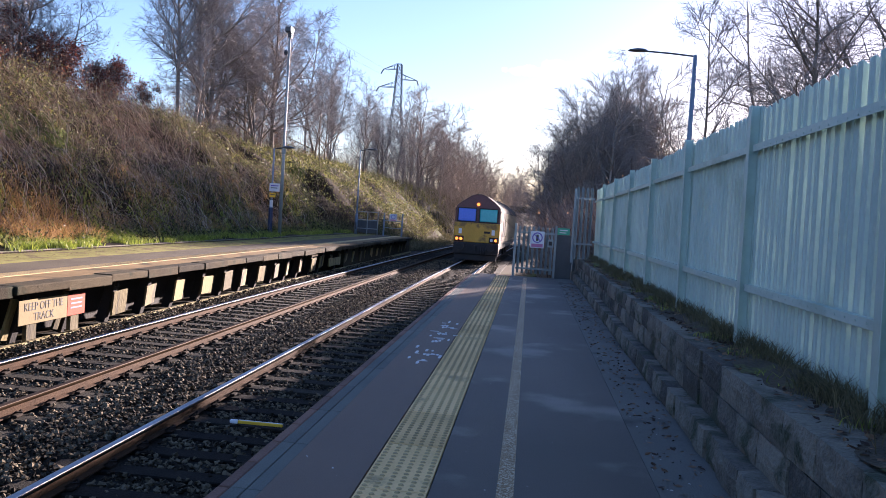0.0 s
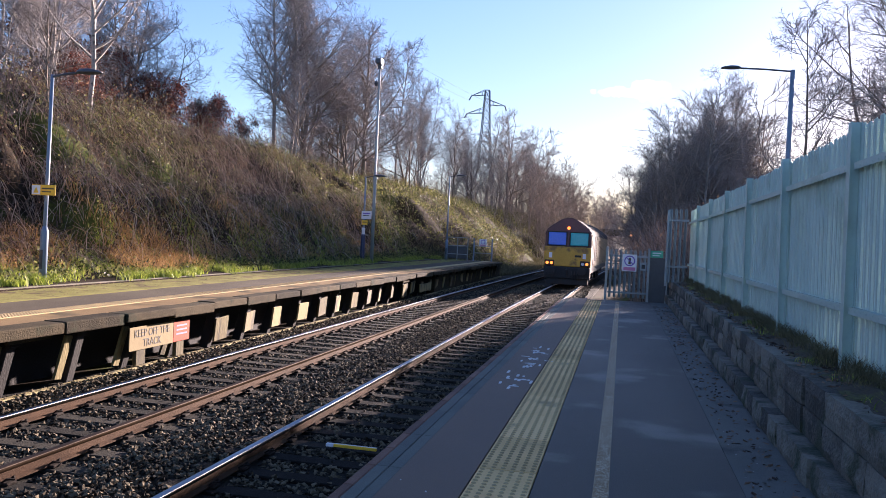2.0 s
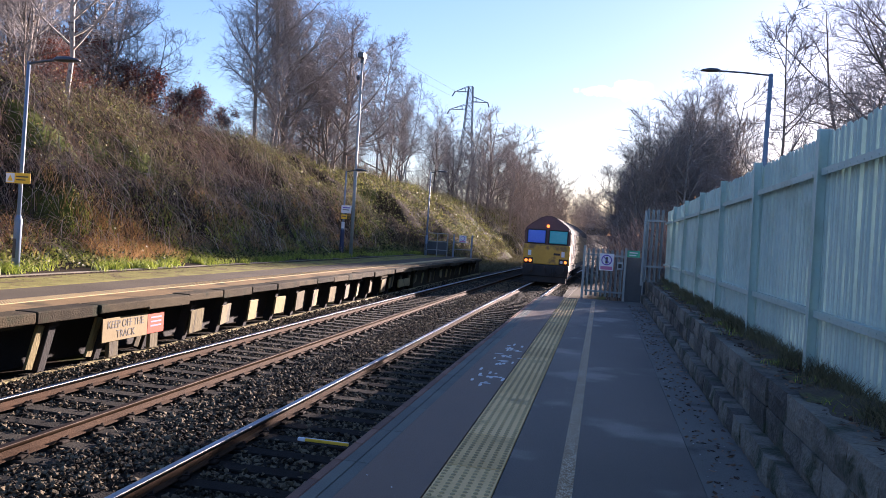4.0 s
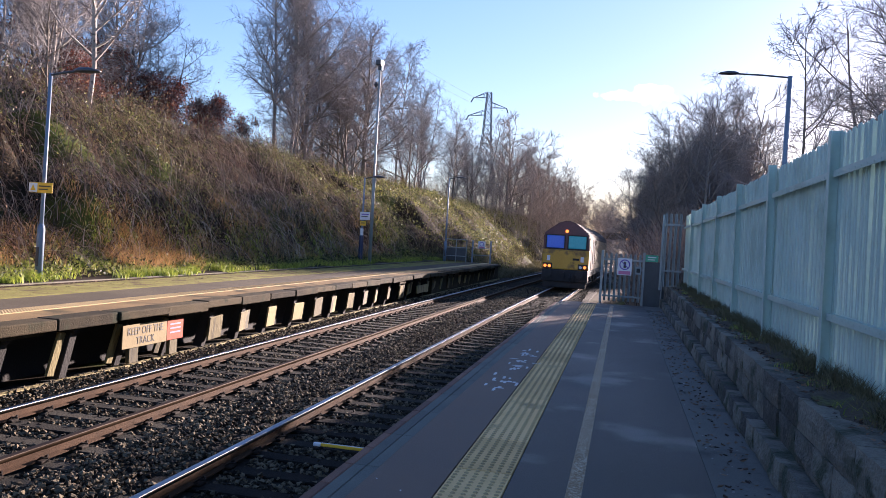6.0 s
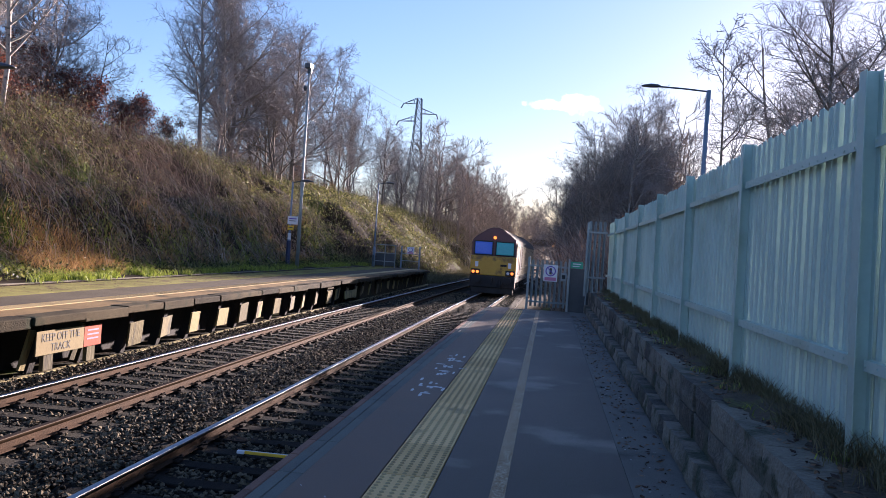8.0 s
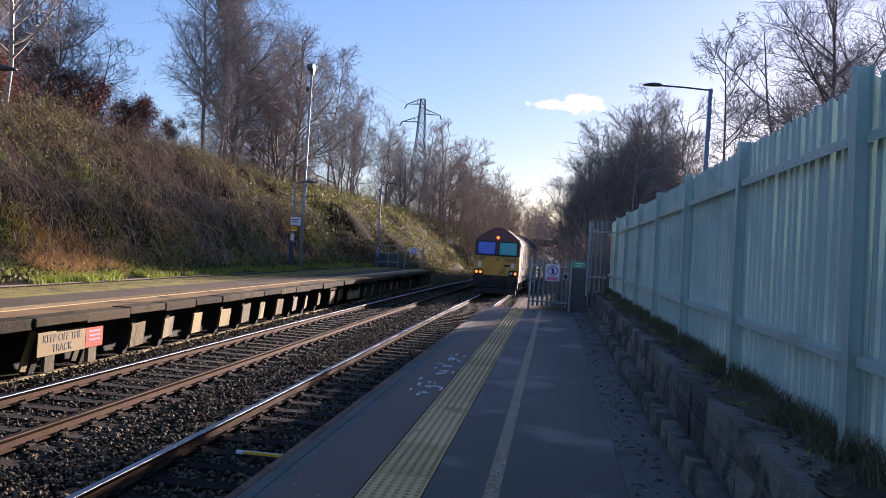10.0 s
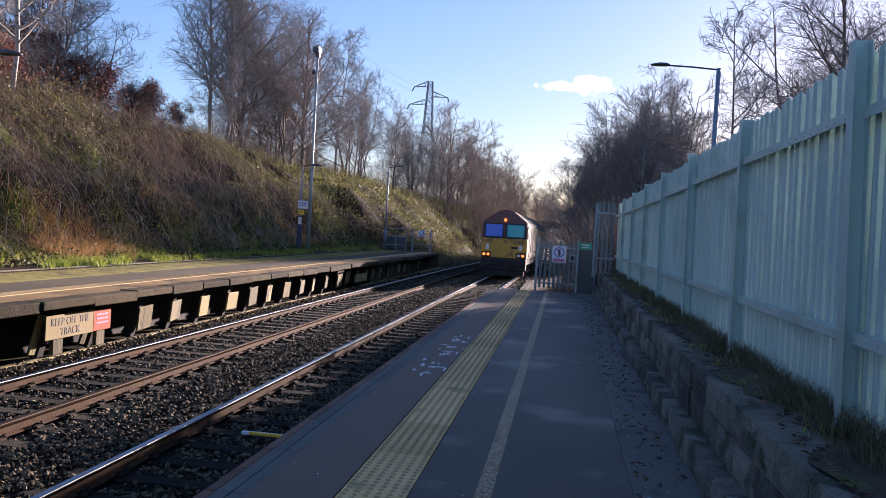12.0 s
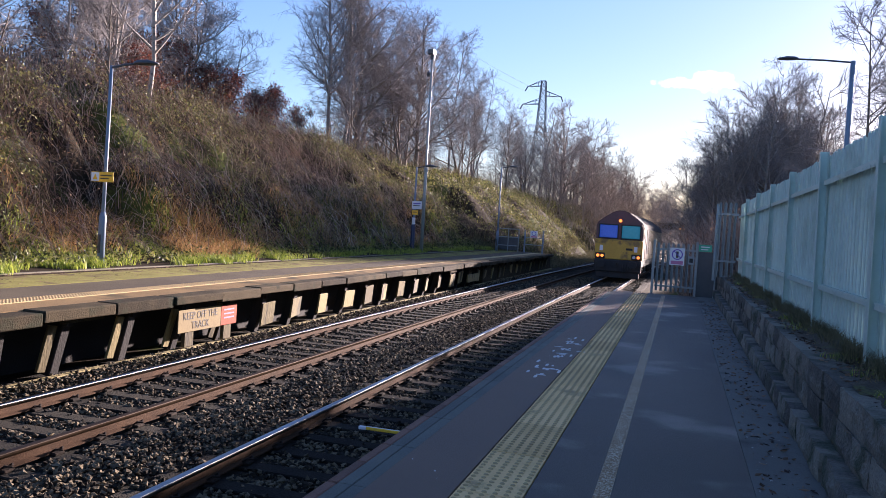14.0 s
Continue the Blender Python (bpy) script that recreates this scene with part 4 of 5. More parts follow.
prism(bm, [(HALF - 0.03, 2.2), (HALF - 0.03, 2.95)] + roof_line[::-1][1:-1] + [(-HALF + 0.03, 2.95), (-HALF + 0.03, 2.2)], 0.02, 0.16)
part("cab_front", bm, M["loco_maroon"], loco, "maroon cab front round the windscreens")
nose = part("nose", boxed((-HALF, -0.12, 1.15), (HALF, 0.16, 2.28), bevel=0.05, seg=2), M["loco_yellow"], loco, "dirty yellow nose panel")
# dark skin over the gold body, painting the shaded roof
bm = bmesh.new()
prism(bm, [(HALF + 0.02, 2.93)] + [(a * 1.015, c + 0.025) for a, c in roof_line[::-1]] + [(-HALF - 0.02, 2.93)], 0.17, 20.98)
part("roof", bm, M["loco_roof"], loco, "dark roof skin with its shading put into the colour")
part("underframe", boxed((-1.25, 0.2, 0.75), (1.25, 20.8, 1.15), bevel=0.03), M["loco_black"], loco)
part("buffer_beam", boxed((-1.3, -0.2, 0.45), (1.3, 0.3, 1.15), bevel=0.06, seg=2), M["loco_black"], loco, "black sooty buffer beam")
part("plough", boxed((-1.2, -0.1, 0.12), (1.2, 0.1, 0.5), bevel=0.03), M["loco_black"], loco)
for s in (-1, 1):
    part("buffer", tubed([(s * 0.87, -0.2, 0.92), (s * 0.87, -0.62, 0.92), (s * 0.87, -0.63, 0.92), (s * 0.87, -0.68, 0.92)], [0.1, 0.1, 0.23, 0.22], 14), M["loco_black"], loco)
    win = part("windscreen", boxed((s * 0.62 - 0.50, -0.02, 2.36), (s * 0.62 + 0.50, 0.04, 3.08), bevel=0.035, seg=2), M["blind_blue" if s < 0 else "blind_teal"], loco, "blue windscreen" if s < 0 else "teal windscreen")
    for lo, hi in (((-0.55, 3.08), (0.55, 3.14)), ((-0.55, 2.30), (0.55, 2.36)), ((-0.56, 2.32), (-0.50, 3.12)), ((0.50, 2.32), (0.56, 3.12))):
        part("seal", boxed((s * 0.62 + lo[0], -0.035, lo[1]), (s * 0.62 + hi[0], 0.03, hi[1]), bevel=0.01), M["rubber"], win)
    cluster = part("lamp_cluster", boxed((s * 1.0 - 0.27, -0.16, 1.17), (s * 1.0 + 0.27, -0.1, 1.50), bevel=0.03), M["loco_black"], loco)
    for k, mt in ((0.12, "amber"), (-0.12, "amber" if s < 0 else "sign_white")):
        part("lamp", tubed([(s * 1.0 + k * (1 if s < 0 else 1), -0.2, 1.33), (s * 1.0 + k, -0.15, 1.33)], 0.085, 14), M[mt], cluster)
    part("data_plate", boxed((s * 0.95 - 0.09, -0.13, 1.62), (s * 0.95 + 0.09, -0.115, 1.92)), M["sign_white"], nose)
    # cab side window, door and grilles
    part("cab_side_window", boxed((s * (HALF + 0.012) - 0.012, 0.55, 2.35), (s * (HALF + 0.012) + 0.012, 1.25, 3.0), bevel=0.008), M["rubber"], body)
    part("cab_door", boxed((s * (HALF + 0.01) - 0.012, 1.6, 1.25), (s * (HALF + 0.01) + 0.012, 2.2, 3.0), bevel=0.008), M["loco_maroon"], body)
    for k in range(14):
        part("louvre", boxed((s * (HALF + 0.015) - 0.02, 5.0, 1.6 + 0.1 * k), (s * (HALF + 0.015) + 0.02, 11.5, 1.65 + 0.1 * k)), M["loco_gold"], body)
    part("dark_grille", boxed((s * (HALF + 0.01) - 0.012, 3.0, 1.5), (s * (HALF + 0.01) + 0.012, 4.7, 3.0)), M["loco_roof"], body)
    for y0 in (3.0, 5.0, 7.0, 14.5, 16.5, 18.5):
        wheel = part("wheel", tubed([(s * 0.70, y0, 0.53), (s * 0.84, y0, 0.53)], 0.53, 24), M["loco_black"], loco)
        part("axle_box", boxed((s * 0.95 - 0.11, y0 - 0.2, 0.35), (s * 0.95 + 0.11, y0 + 0.2, 0.72), bevel=0.03), M["loco_black"], wheel)
    for y0 in (2.2, 13.7):
        part("bogie_frame", boxed((s * 0.95 - 0.08, y0, 0.62), (s * 0.95 + 0.08, y0 + 5.6, 0.85), bevel=0.03), M["loco_black"], loco)
part("marker_lamp", tubed([(0, -0.05, 3.34), (0, 0.03, 3.34)], 0.09, 14), M["amber"], loco, "round amber marker lamp")
part("number_bar", boxed((0.42, -0.13, 1.70), (0.78, -0.115, 1.82)), M["loco_roof"], nose)
part("coupling", tubed([(0, -0.2, 1.0), (0, -0.4, 0.95), (0, -0.42, 0.6)], 0.06, 8), M["loco_black"], loco)
for k in range(3):
    part("brake_hose", tubed([(0.3 + 0.14 * k, -0.2, 0.9), (0.3 + 0.14 * k, -0.3, 0.7), (0.32 + 0.14 * k, -0.24, 0.45)], 0.03, 6), M["rubber"], loco)

# an overbridge far along the line
bridge = thing("overbridge", (-3.2, 165.0, -1.2), "brown weathered overbridge far along the line", "bridge")
part("deck", boxed((-9.0, 0, 4.7), (16.0, 5.0, 5.2), bevel=0.05), M["dark_timber"], bridge)
part("parapet", boxed((-9.0, -0.15, 4.9), (16.0, 0.15, 6.0), bevel=0.04), M["timber"], bridge, "brown parapet")
for x in (-2.4, 9.0):
    part("pier", boxed((x - 0.5, 0.2, 0.0), (x + 0.5, 4.8, 4.7), bevel=0.05), M["edge_slab"], bridge)

# ---- lamps, masts and signs ----


def lamp(name, base, high, reach, label, thick=0.055, head_side=-1, base_high=1.3, lean=(0, 0)):
    """A street lamp whose arm runs along x."""
    t = thing(name, base, label, "street lamp", "platform lamps", turn=(lean[0], lean[1], 0))
    part("pole", tubed([(0, 0, 0), (0, 0, high * 0.5), (0, 0, high)], [thick, thick * 0.9, thick * 0.8], 12), M["blue_post"], t, smooth=True)
    part("base", tubed([(0, 0, -0.1), (0, 0, base_high - 0.12), (0, 0, base_high)], [thick * 1.75, thick * 1.75, thick], 12), M["blue_post"], t, "wider base tube", True)
    part("hatch", boxed((-0.04, -thick * 1.75 - 0.006, 0.35), (0.04, -thick * 1.5, 0.8), bevel=0.006), M["lamp_head"], t)
    part("arm", tubed([(0, 0, high - 0.05), (head_side * reach * 0.5, 0, high + 0.02), (head_side * reach, 0, high + 0.06)], 0.03, 8), M["lamp_head"], t, smooth=True)
    bm = bmesh.new()
    x1 = head_side * reach
    for k, (u, w, h) in enumerate(((0.0, 0.05, 0.05), (0.12, 0.13, 0.09), (0.35, 0.16, 0.10), (0.6, 0.12, 0.05), (0.66, 0.04, 0.02))):
        ring = [bm.verts.new((x1 + head_side * (u - 0.1), w * math.cos(a), high + 0.055 + (h if math.sin(a) > 0 else h * 0.35) * math.sin(a))) for a in (2 * math.pi * j / 12 for j in range(12))]
        if k:
            for j in range(12):
                bm.faces.new((last[j], last[(j + 1) % 12], ring[(j + 1) % 12], ring[j]))
        else:
            bm.faces.new(ring)
        last = ring
    bm.faces.new(last)
    part("lamp_head", bm, M["lamp_head"], t, "flat dark lantern", True)
    return t


lamp("street_lamp", (-12.68, 16.2, 0.0), 4.88, 0.75, "blue-grey platform lamp with a wide base on the grassy verge", 0.05, 1, 1.35, (0, 0.5))
lamp("street_lamp", (-12.95, 40.5, 0.0), 4.55, 0.55, "grey platform lamp with a navy base beside the mast", 0.055, 1, 1.6)
lamp("street_lamp", (-11.58, 55.0, 0.0), 5.85, 0.6, "slim grey platform lamp by the end railing", 0.06, 1, 1.4)
lamp("street_lamp", (5.75, 28.8, 0.5), 7.25, 1.75, "tall grey street lamp with a long arm behind the fence", 0.095, -1, 1.3)
band = thing("lamp_base_sleeve", (-12.95, 40.5, 0.0), "navy painted sleeve with a white band round a lamp", "post sleeve")
part("sleeve", tubed([(0, 0, 0), (0, 0, 1.45)], 0.115, 14), M["dark_blue"], band)
part("white_band", tubed([(0, 0, 1.45), (0, 0, 1.85)], 0.085, 14), M["sign_white"], band)

ysign = sign_board("lamp_sign", (-12.68, 16.12, 2.19), (0.64, 0.24), "sign_yellow", "yellow and white warning sign on a lamp post")
mark(ysign, "white_end", -0.315, -0.105, -0.09, 0.105, "sign_white")
bm = bmesh.new()
prism(bm, [(-0.27, -0.07), (-0.13, -0.07), (-0.20, 0.07)], -0.008, -0.004)
part("triangle", bm, M["sign_yellow"], ysign)
mark(ysign, "text_bar", -0.05, 0.02, 0.27, 0.05, "sign_ink")
mark(ysign, "text_bar", -0.05, -0.05, 0.2, -0.025, "sign_ink")
s2 = sign_board("lamp_sign", (-12.76, 40.32, 2.52), (0.55, 0.42), "sign_white", "white notice on a platform lamp")
mark(s2, "text_bar", -0.2, 0.06, 0.2, 0.11, "sign_purple")
mark(s2, "text_bar", -0.2, -0.05, 0.15, -0.01, "sign_ink")
s3 = sign_board("lamp_sign", (-12.85, 40.32, 2.12), (0.32, 0.24), "sign_yellow", "small pale yellow notice below a white one")
mark(s3, "text_bar", -0.11, 0.0, 0.11, 0.04, "sign_ink")

mast = thing("camera_mast", (-12.42, 40.5, 0.0), "tall slim grey steel mast with a camera on top", "mast", turn=(0, -0.3, 0))
part("pole", tubed([(0, 0, 0), (0, 0, 4.3), (0, 0, 4.4), (0, 0, 10.3)], [0.095, 0.085, 0.062, 0.055], 14), M["galv"], mast, smooth=True)
part("collar", tubed([(0, 0, 4.3), (0, 0, 4.55)], 0.12, 14), M["galv"], mast)
part("camera_bracket", boxed((-0.10, -0.06, 10.25), (0.12, 0.06, 10.5), bevel=0.02), M["lamp_head"], mast)
part("camera_box", boxed((-0.20, -0.24, 10.5), (0.12, 0.24, 10.78), bevel=0.03), M["lamp_head"], mast, "dark camera housing")
part("dome", tubed([(-0.16, 0, 9.35), (-0.16, 0, 9.5), (-0.16, 0, 9.62)], [0.07, 0.12, 0.06], 12), M["lamp_head"], mast)
part("cable", tubed([(0.05, -0.06, 10.3), (0.22, -0.04, 9.8), (0.12, -0.06, 9.2), (0.07, -0.07, 8.6)], 0.012, 6), M["rubber"], mast)

rail_set = thing("end_railing", (-11.75, 56.0, 0.0), "grey tubular railing and blue gate at the far platform end", "railing")
for x in (0.0, 0.75, 1.5):
    part("post", tubed([(x, 0, -0.1), (x, 0, 1.6)], 0.035, 8), M["galv"], rail_set)
for z in (1.58, 1.0, 0.4):
    part("tube_rail", tubed([(0, 0, z), (1.5, 0, z)], 0.028, 8), M["galv"], rail_set)
for x in (1.95, 3.25):
    part("gate_post", boxed((x - 0.05, -0.05, -0.1), (x + 0.05, 0.05, 1.6), bevel=0.008), M["blue_post"], rail_set)
for z in (1.05, 0.55):
    part("tube_rail", tubed([(1.95, 0, z), (3.25, 0, z)], 0.028, 8), M["galv"], rail_set)
part("mesh_panel", boxed((0.08, 0.02, 0.1), (1.45, 0.04, 0.95)), M["lamp_head"], rail_set, "dark infill panel")
s4 = sign_board("warning_sign", (-9.15, 55.9, 1.30), (0.52, 0.50), "sign_white", "small white warning sign on the far railing")
ring_mark(s4, 0, 0.05, 0.16, 0.04, "sign_purple")
mark(s4, "text_band", -0.2, -0.22, 0.2, -0.13, "sign_pink")

speed = thing("round_speed_sign", (-8.0, 100.0, -1.25), "round white sign with a dark rim beside the line", "sign")
part("post", tubed([(0, 0, -0.1), (0, 0, 2.4)], 0.05, 8), M["galv"], speed)
disc = part("disc", tubed([(0, -0.06, 2.75), (0, -0.04, 2.75)], 0.45, 28), M["sign_white"], speed)
bm = bmesh.new()
loops = [[bm.verts.new((q * math.cos(2 * math.pi * k / 28), -0.065, 2.75 + q * math.sin(2 * math.pi * k / 28))) for k in range(28)] for q in (0.45, 0.37)]
for k in range(28):
    bm.faces.new((loops[0][k], loops[0][(k + 1) % 28], loops[1][(k + 1) % 28], loops[1][k]))
part("rim", bm, M["sign_ink"], disc)

# ---- pylon and wires ----
pyl = thing("electricity_pylon", (-34.8, 200.0, 6.5), "grey lattice electricity pylon behind the trees", "pylon")


def strut(bm, a, b, r):
    tube(bm, [a, b], r, 4, False)


def half_at(z):
    return 3.4 - 2.3 * min(z / 21.0, 1.0) - 0.55 * max(0.0, min((z - 21.0) / 11.7, 1.0))


lattice = bmesh.new()
levels = [0, 4.6, 9.2, 13.3, 16.7, 19.6, 22.2, 24.5, 26.6, 28.6, 30.5, 32.7]
CORNERS = ((-1, -1), (1, -1), (1, 1), (-1, 1))
for sx, sy in CORNERS:
    bm = bmesh.new()
    for z0, z1 in zip(levels, levels[1:]):
        strut(bm, (sx * half_at(z0), sy * half_at(z0), z0), (sx * half_at(z1), sy * half_at(z1), z1), 0.11)
    part("leg", bm, M["pylon"], pyl)
for z0, z1 in zip(levels, levels[1:]):
    h0, h1 = half_at(z0), half_at(z1)
    for sx, sy in CORNERS:
        tx, ty = (-sx, sy) if sx * sy > 0 else (sx, -sy)
        strut(lattice, (sx * h0, sy * h0, z0), (tx * h1, ty * h1, z1), 0.06)
        strut(lattice, (tx * h0, ty * h0, z0), (sx * h1, sy * h1, z1), 0.06)
        strut(lattice, (sx * h1, sy * h1, z1), (tx * h1, ty * h1, z1), 0.06)
part("lattice", lattice, M["pylon"], pyl)
for side, z, reach in ((-1, 31.4, 4.0), (1, 28.9, 4.6), (-1, 26.9, 5.0)):
    bm = bmesh.new()
    w = half_at(z)
    for sy in (-1, 1):
        strut(bm, (side * w, sy * w, z), (side * reach, 0, z - 0.1), 0.07)
        strut(bm, (side * w, sy * w, z + 1.3), (side * reach, 0, z - 0.1), 0.07)
        strut(bm, (side * w * 2.2, sy * w * 0.7, z), (side * w * 2.2, sy * w * 0.5, z + 0.85), 0.05)
    arm = part("cross_arm", bm, M["pylon"], pyl)
    part("insulator", tubed([(side * reach, 0, z - 0.1), (side * (reach + 0.5), -0.5, z - 1.3)], 0.16, 8), M["lamp_head"], arm)
for n, (x0, z0) in enumerate(((-39.3, 36.5), (-29.7, 34.0), (-40.3, 32.0))):
    bm = bmesh.new()
    pts = [(x0 + (-62.0 - x0) * u, 199.5 - 240 * u, z0 + 14 * u - 26 * u * (1 - u)) for u in (k / 24 for k in range(25))]
    tube(bm, pts, 0.022, 4, False)
    solo("power_line", mesh_of("power_line", bm, M["rubber"]), "thin dark overhead power line from the pylon", "cable", group="power lines")

# dark boundary fence on top of the bank
top_fence = thing("boundary_fence", (-27.0, 24.0, float(land(-27.0, 29.0)) - 0.1), "dark steel boundary fence on top of the bank", "fence")
bar_me = pale_mesh("pale", 1.9, 0.07, M["lamp_head"])
for k in range(64):
    piece("pale", bar_me, top_fence, (0, 0.16 * k, 0.02 * rng.standard_normal()))
for z in (0.4, 1.5):
    part("fence_rail", boxed((-0.05, 0, z), (-0.01, 10.2, z + 0.05)), M["lamp_head"], top_fence)
for k in range(5):
    part("post", boxed((-0.1, 2.5 * k - 0.04, -0.6), (-0.05, 2.5 * k + 0.04, 1.85)), M["lamp_head"], top_fence)

# ---- trees ----


def grow(seed, high, spread, kinds, up=0.25, droop=0.0, trunk_r=0.13, twig_r=0.0082, first=0.22, stems=1, wide=0.95):
    """Bare branches as rows of points: trunk and limbs, and the fine crown. kinds: children per level."""
    g = np.random.default_rng(seed)
    wood, crown = [], []

    def line(p, d, length, n, wobble, lift):
        pts = [p]
        for _ in range(n):
            d = d + wobble * g.standard_normal(3)
            d[2] += lift
            d = d / np.linalg.norm(d)
            p = p + d * (length / n)
            pts.append(p)
        return np.array(pts), d

    def sprout(pts, count, length, angle, level, r, lo):
        for k in range(count):
            u = lo + (1 - lo) * ((k + g.random()) / count)
            f = u * (len(pts) - 1)
            i = min(int(f), len(pts) - 2)
            p = pts[i] + (f - i) * (pts[i + 1] - pts[i])
            way = pts[i + 1] - pts[i]
            way = way / np.linalg.norm(way)
            side = np.cross(way, g.standard_normal(3))
            side = side / (np.linalg.norm(side) + 1e-9)
            a = angle * (0.75 + 0.5 * g.random())
            d = math.cos(a) * way + math.sin(a) * side
            ln = length * (1.15 - 0.75 * u if level == 1 else 1.1 - 0.5 * u) * (0.7 + 0.6 * g.random())
            segs = (0, 5, 4, 2, 1)[level]
            lift = (0, up * 0.35, up * 0.25, up * 0.1 - droop * 0.3, -droop)[level]
            q, _ = line(p, d, ln, segs, (0, 0.075, 0.10, 0.13, 0.1)[level], lift)
            rr = r * (1 - 0.65 * u) * 0.62
            (wood if level == 1 else crown).append((q, max(rr, twig_r * (2.1 if level < 3 else 1.0)), level))
            if level < len(kinds):
                sprout(q, kinds[level], ln * (0.58 if level < 3 else 0.6), (0, 0.88, 0.9, 0.8)[level], level + 1, max(rr, twig_r), 0.15 if level > 1 else 0.25)

    for s in range(stems):
        lean = 0.0 if stems == 1 else 0.16
        base = np.array([0.35 * s * math.cos(2.4 * s), 0.35 * s * math.sin(2.4 * s), -0.4])
        d0 = np.array([lean * g.standard_normal(), lean * g.standard_normal(), 1.0])
        tall = high * (1 - 0.12 * s)
        pts, _ = line(base, d0 / np.linalg.norm(d0), tall, 9, 0.045, 0.05)
        wood.append((pts, trunk_r * (1 - 0.15 * s), 0))
        sprout(pts, kinds[0] // stems, spread, wide, 1, trunk_r, first)
    return wood, crown


def skin(rows):
    """Tapered tubes round rows of points."""
    verts, faces, base = [], [], 0
    for pts, r, level in rows:
        n = len(pts)
        sides = 7 if level == 0 else 4 if level == 1 else 3
        way = pts[-1] - pts[0]
        side = np.cross(way, (0.31, 0.87, 0.11))
        side = side / (np.linalg.norm(side) + 1e-9)
        other = np.cross(way, side)
        other = other / (np.linalg.norm(other) + 1e-9)
        tip = 0.25 if level else 0.15
        ang = 2 * np.pi * np.arange(sides) / sides
        ring = np.cos(ang)[:, None] * side + np.sin(ang)[:, None] * other
        rad = r * (1 - (1 - tip) * np.linspace(0, 1, n))
        if level == 0:
            rad[0] *= 1.35
        if level == 4:
            verts.append(pts[0] + ring * r)
            verts.append(pts[-1][None])
            faces += [(base + j, base + (j + 1) % 3, base + 3) for j in range(3)]
            base += 4
            continue
        verts.append((pts[:, None] + rad[:, None, None] * ring[None]).reshape(-1, 3))
        for k in range(n - 1):
            a = base + k * sides
            faces += [(a + j, a + (j + 1) % sides, a + sides + (j + 1) % sides, a + sides + j) for j in range(sides)]
        base += n * sides
    return np.concatenate(verts), faces


def leaves_on(rows, per, size, g):
    pts = np.concatenate([p[-2:] for p, _, level in rows if level >= 3])
    pts = np.repeat(pts, per, 0) + 0.16 * g.standard_normal((len(pts) * per, 3))
    return leaf_cards(pts, size, g)


def leaf_cards(pts, size, g):
    """A folded leaf, two triangles with a crease, at each place."""
    n = len(pts)
    a = g.standard_normal((n, 3))
    a /= np.linalg.norm(a, axis=1)[:, None]
    b = np.cross(a, g.standard_normal((n, 3)))
    b /= np.linalg.norm(b, axis=1)[:, None] + 1e-9
    c = np.cross(a, b)
    s = size * (0.6 + 0.8 * g.random((n, 1)))
    v = np.stack([pts - a * s, pts + b * s * 0.55 + c * s * 0.2, pts + a * s, pts - b * s * 0.55 + c * s * 0.2], 1).reshape(-1, 3)
    k = 4 * np.arange(n)
    f = np.concatenate([np.stack([k, k + 1, k + 2], 1), np.stack([k, k + 2, k + 3], 1)])
    return v, f


def make_tree(name, seed, label, bark, leaf=None, **kw):
    wood, crown = grow(seed, **kw)
    t = thing(name, (0, 0, 0), label, "tree")
    v, f = skin(wood)
    piece("trunk", raw("trunk", v, f, M[bark], True), t)
    v, f = skin(crown)
    piece("crown", raw("crown", v, f, M["twig"]), t, label="fine bare twigs")
    if leaf:
        g = np.random.default_rng(seed)
        v, f = leaves_on(crown, 2, 0.075, g)
        piece("foliage", raw("foliage", v, f, M[leaf]), t, label="withered russet leaves")
    return t


def plant(first, spots, group):
    """Sets the first tree at the first spot and copies at the others: x, y, scale, turn."""
    tagged(first, group=group)
    for k, (x, y, s, turn) in enumerate(spots):
        m = pose(x, y, float(land(x, y)) - 0.05, 0, 0, turn)
        if k:
            t = copy_thing(first, m)
        else:
            t = first
            t.matrix_basis = m
        t.scale = (s, s, s)


birch_a = make_tree("birch_tree", 3, "tall bare silver birch on the bank", "birch", high=15.0, spread=3.9, kinds=(28, 8, 7, 4), up=0.30, droop=0.20, trunk_r=0.14, first=0.22)
birch_b = make_tree("birch_tree", 4, "bare birch with several pale stems", "birch", high=14.0, spread=3.4, kinds=(33, 7, 7, 4), up=0.32, droop=0.22, trunk_r=0.11, first=0.24, stems=3)
ash_a = make_tree("bare_tree", 5, "bare spreading tree with dark limbs", "bark", high=11.0, spread=5.2, kinds=(22, 8, 7, 4), up=0.22, trunk_r=0.17, first=0.18)
ash_b = make_tree("bare_tree", 6, "bare multi-stemmed tree with a dense twiggy crown", "bark", high=10.0, spread=4.2, kinds=(27, 7, 7, 4), up=0.18, trunk_r=0.13, first=0.15, stems=3)
slim = make_tree("bare_tree", 8, "slender bare young tree", "bark", high=9.0, spread=2.5, kinds=(20, 6, 6, 4), up=0.40, trunk_r=0.08, twig_r=0.0085, first=0.12)
russet = make_tree("russet_tree", 9, "small tree holding withered russet leaves", "bark", leaf="red_leaf", high=4.6, spread=2.6, kinds=(22, 7, 6), up=0.2, trunk_r=0.07, first=0.05)

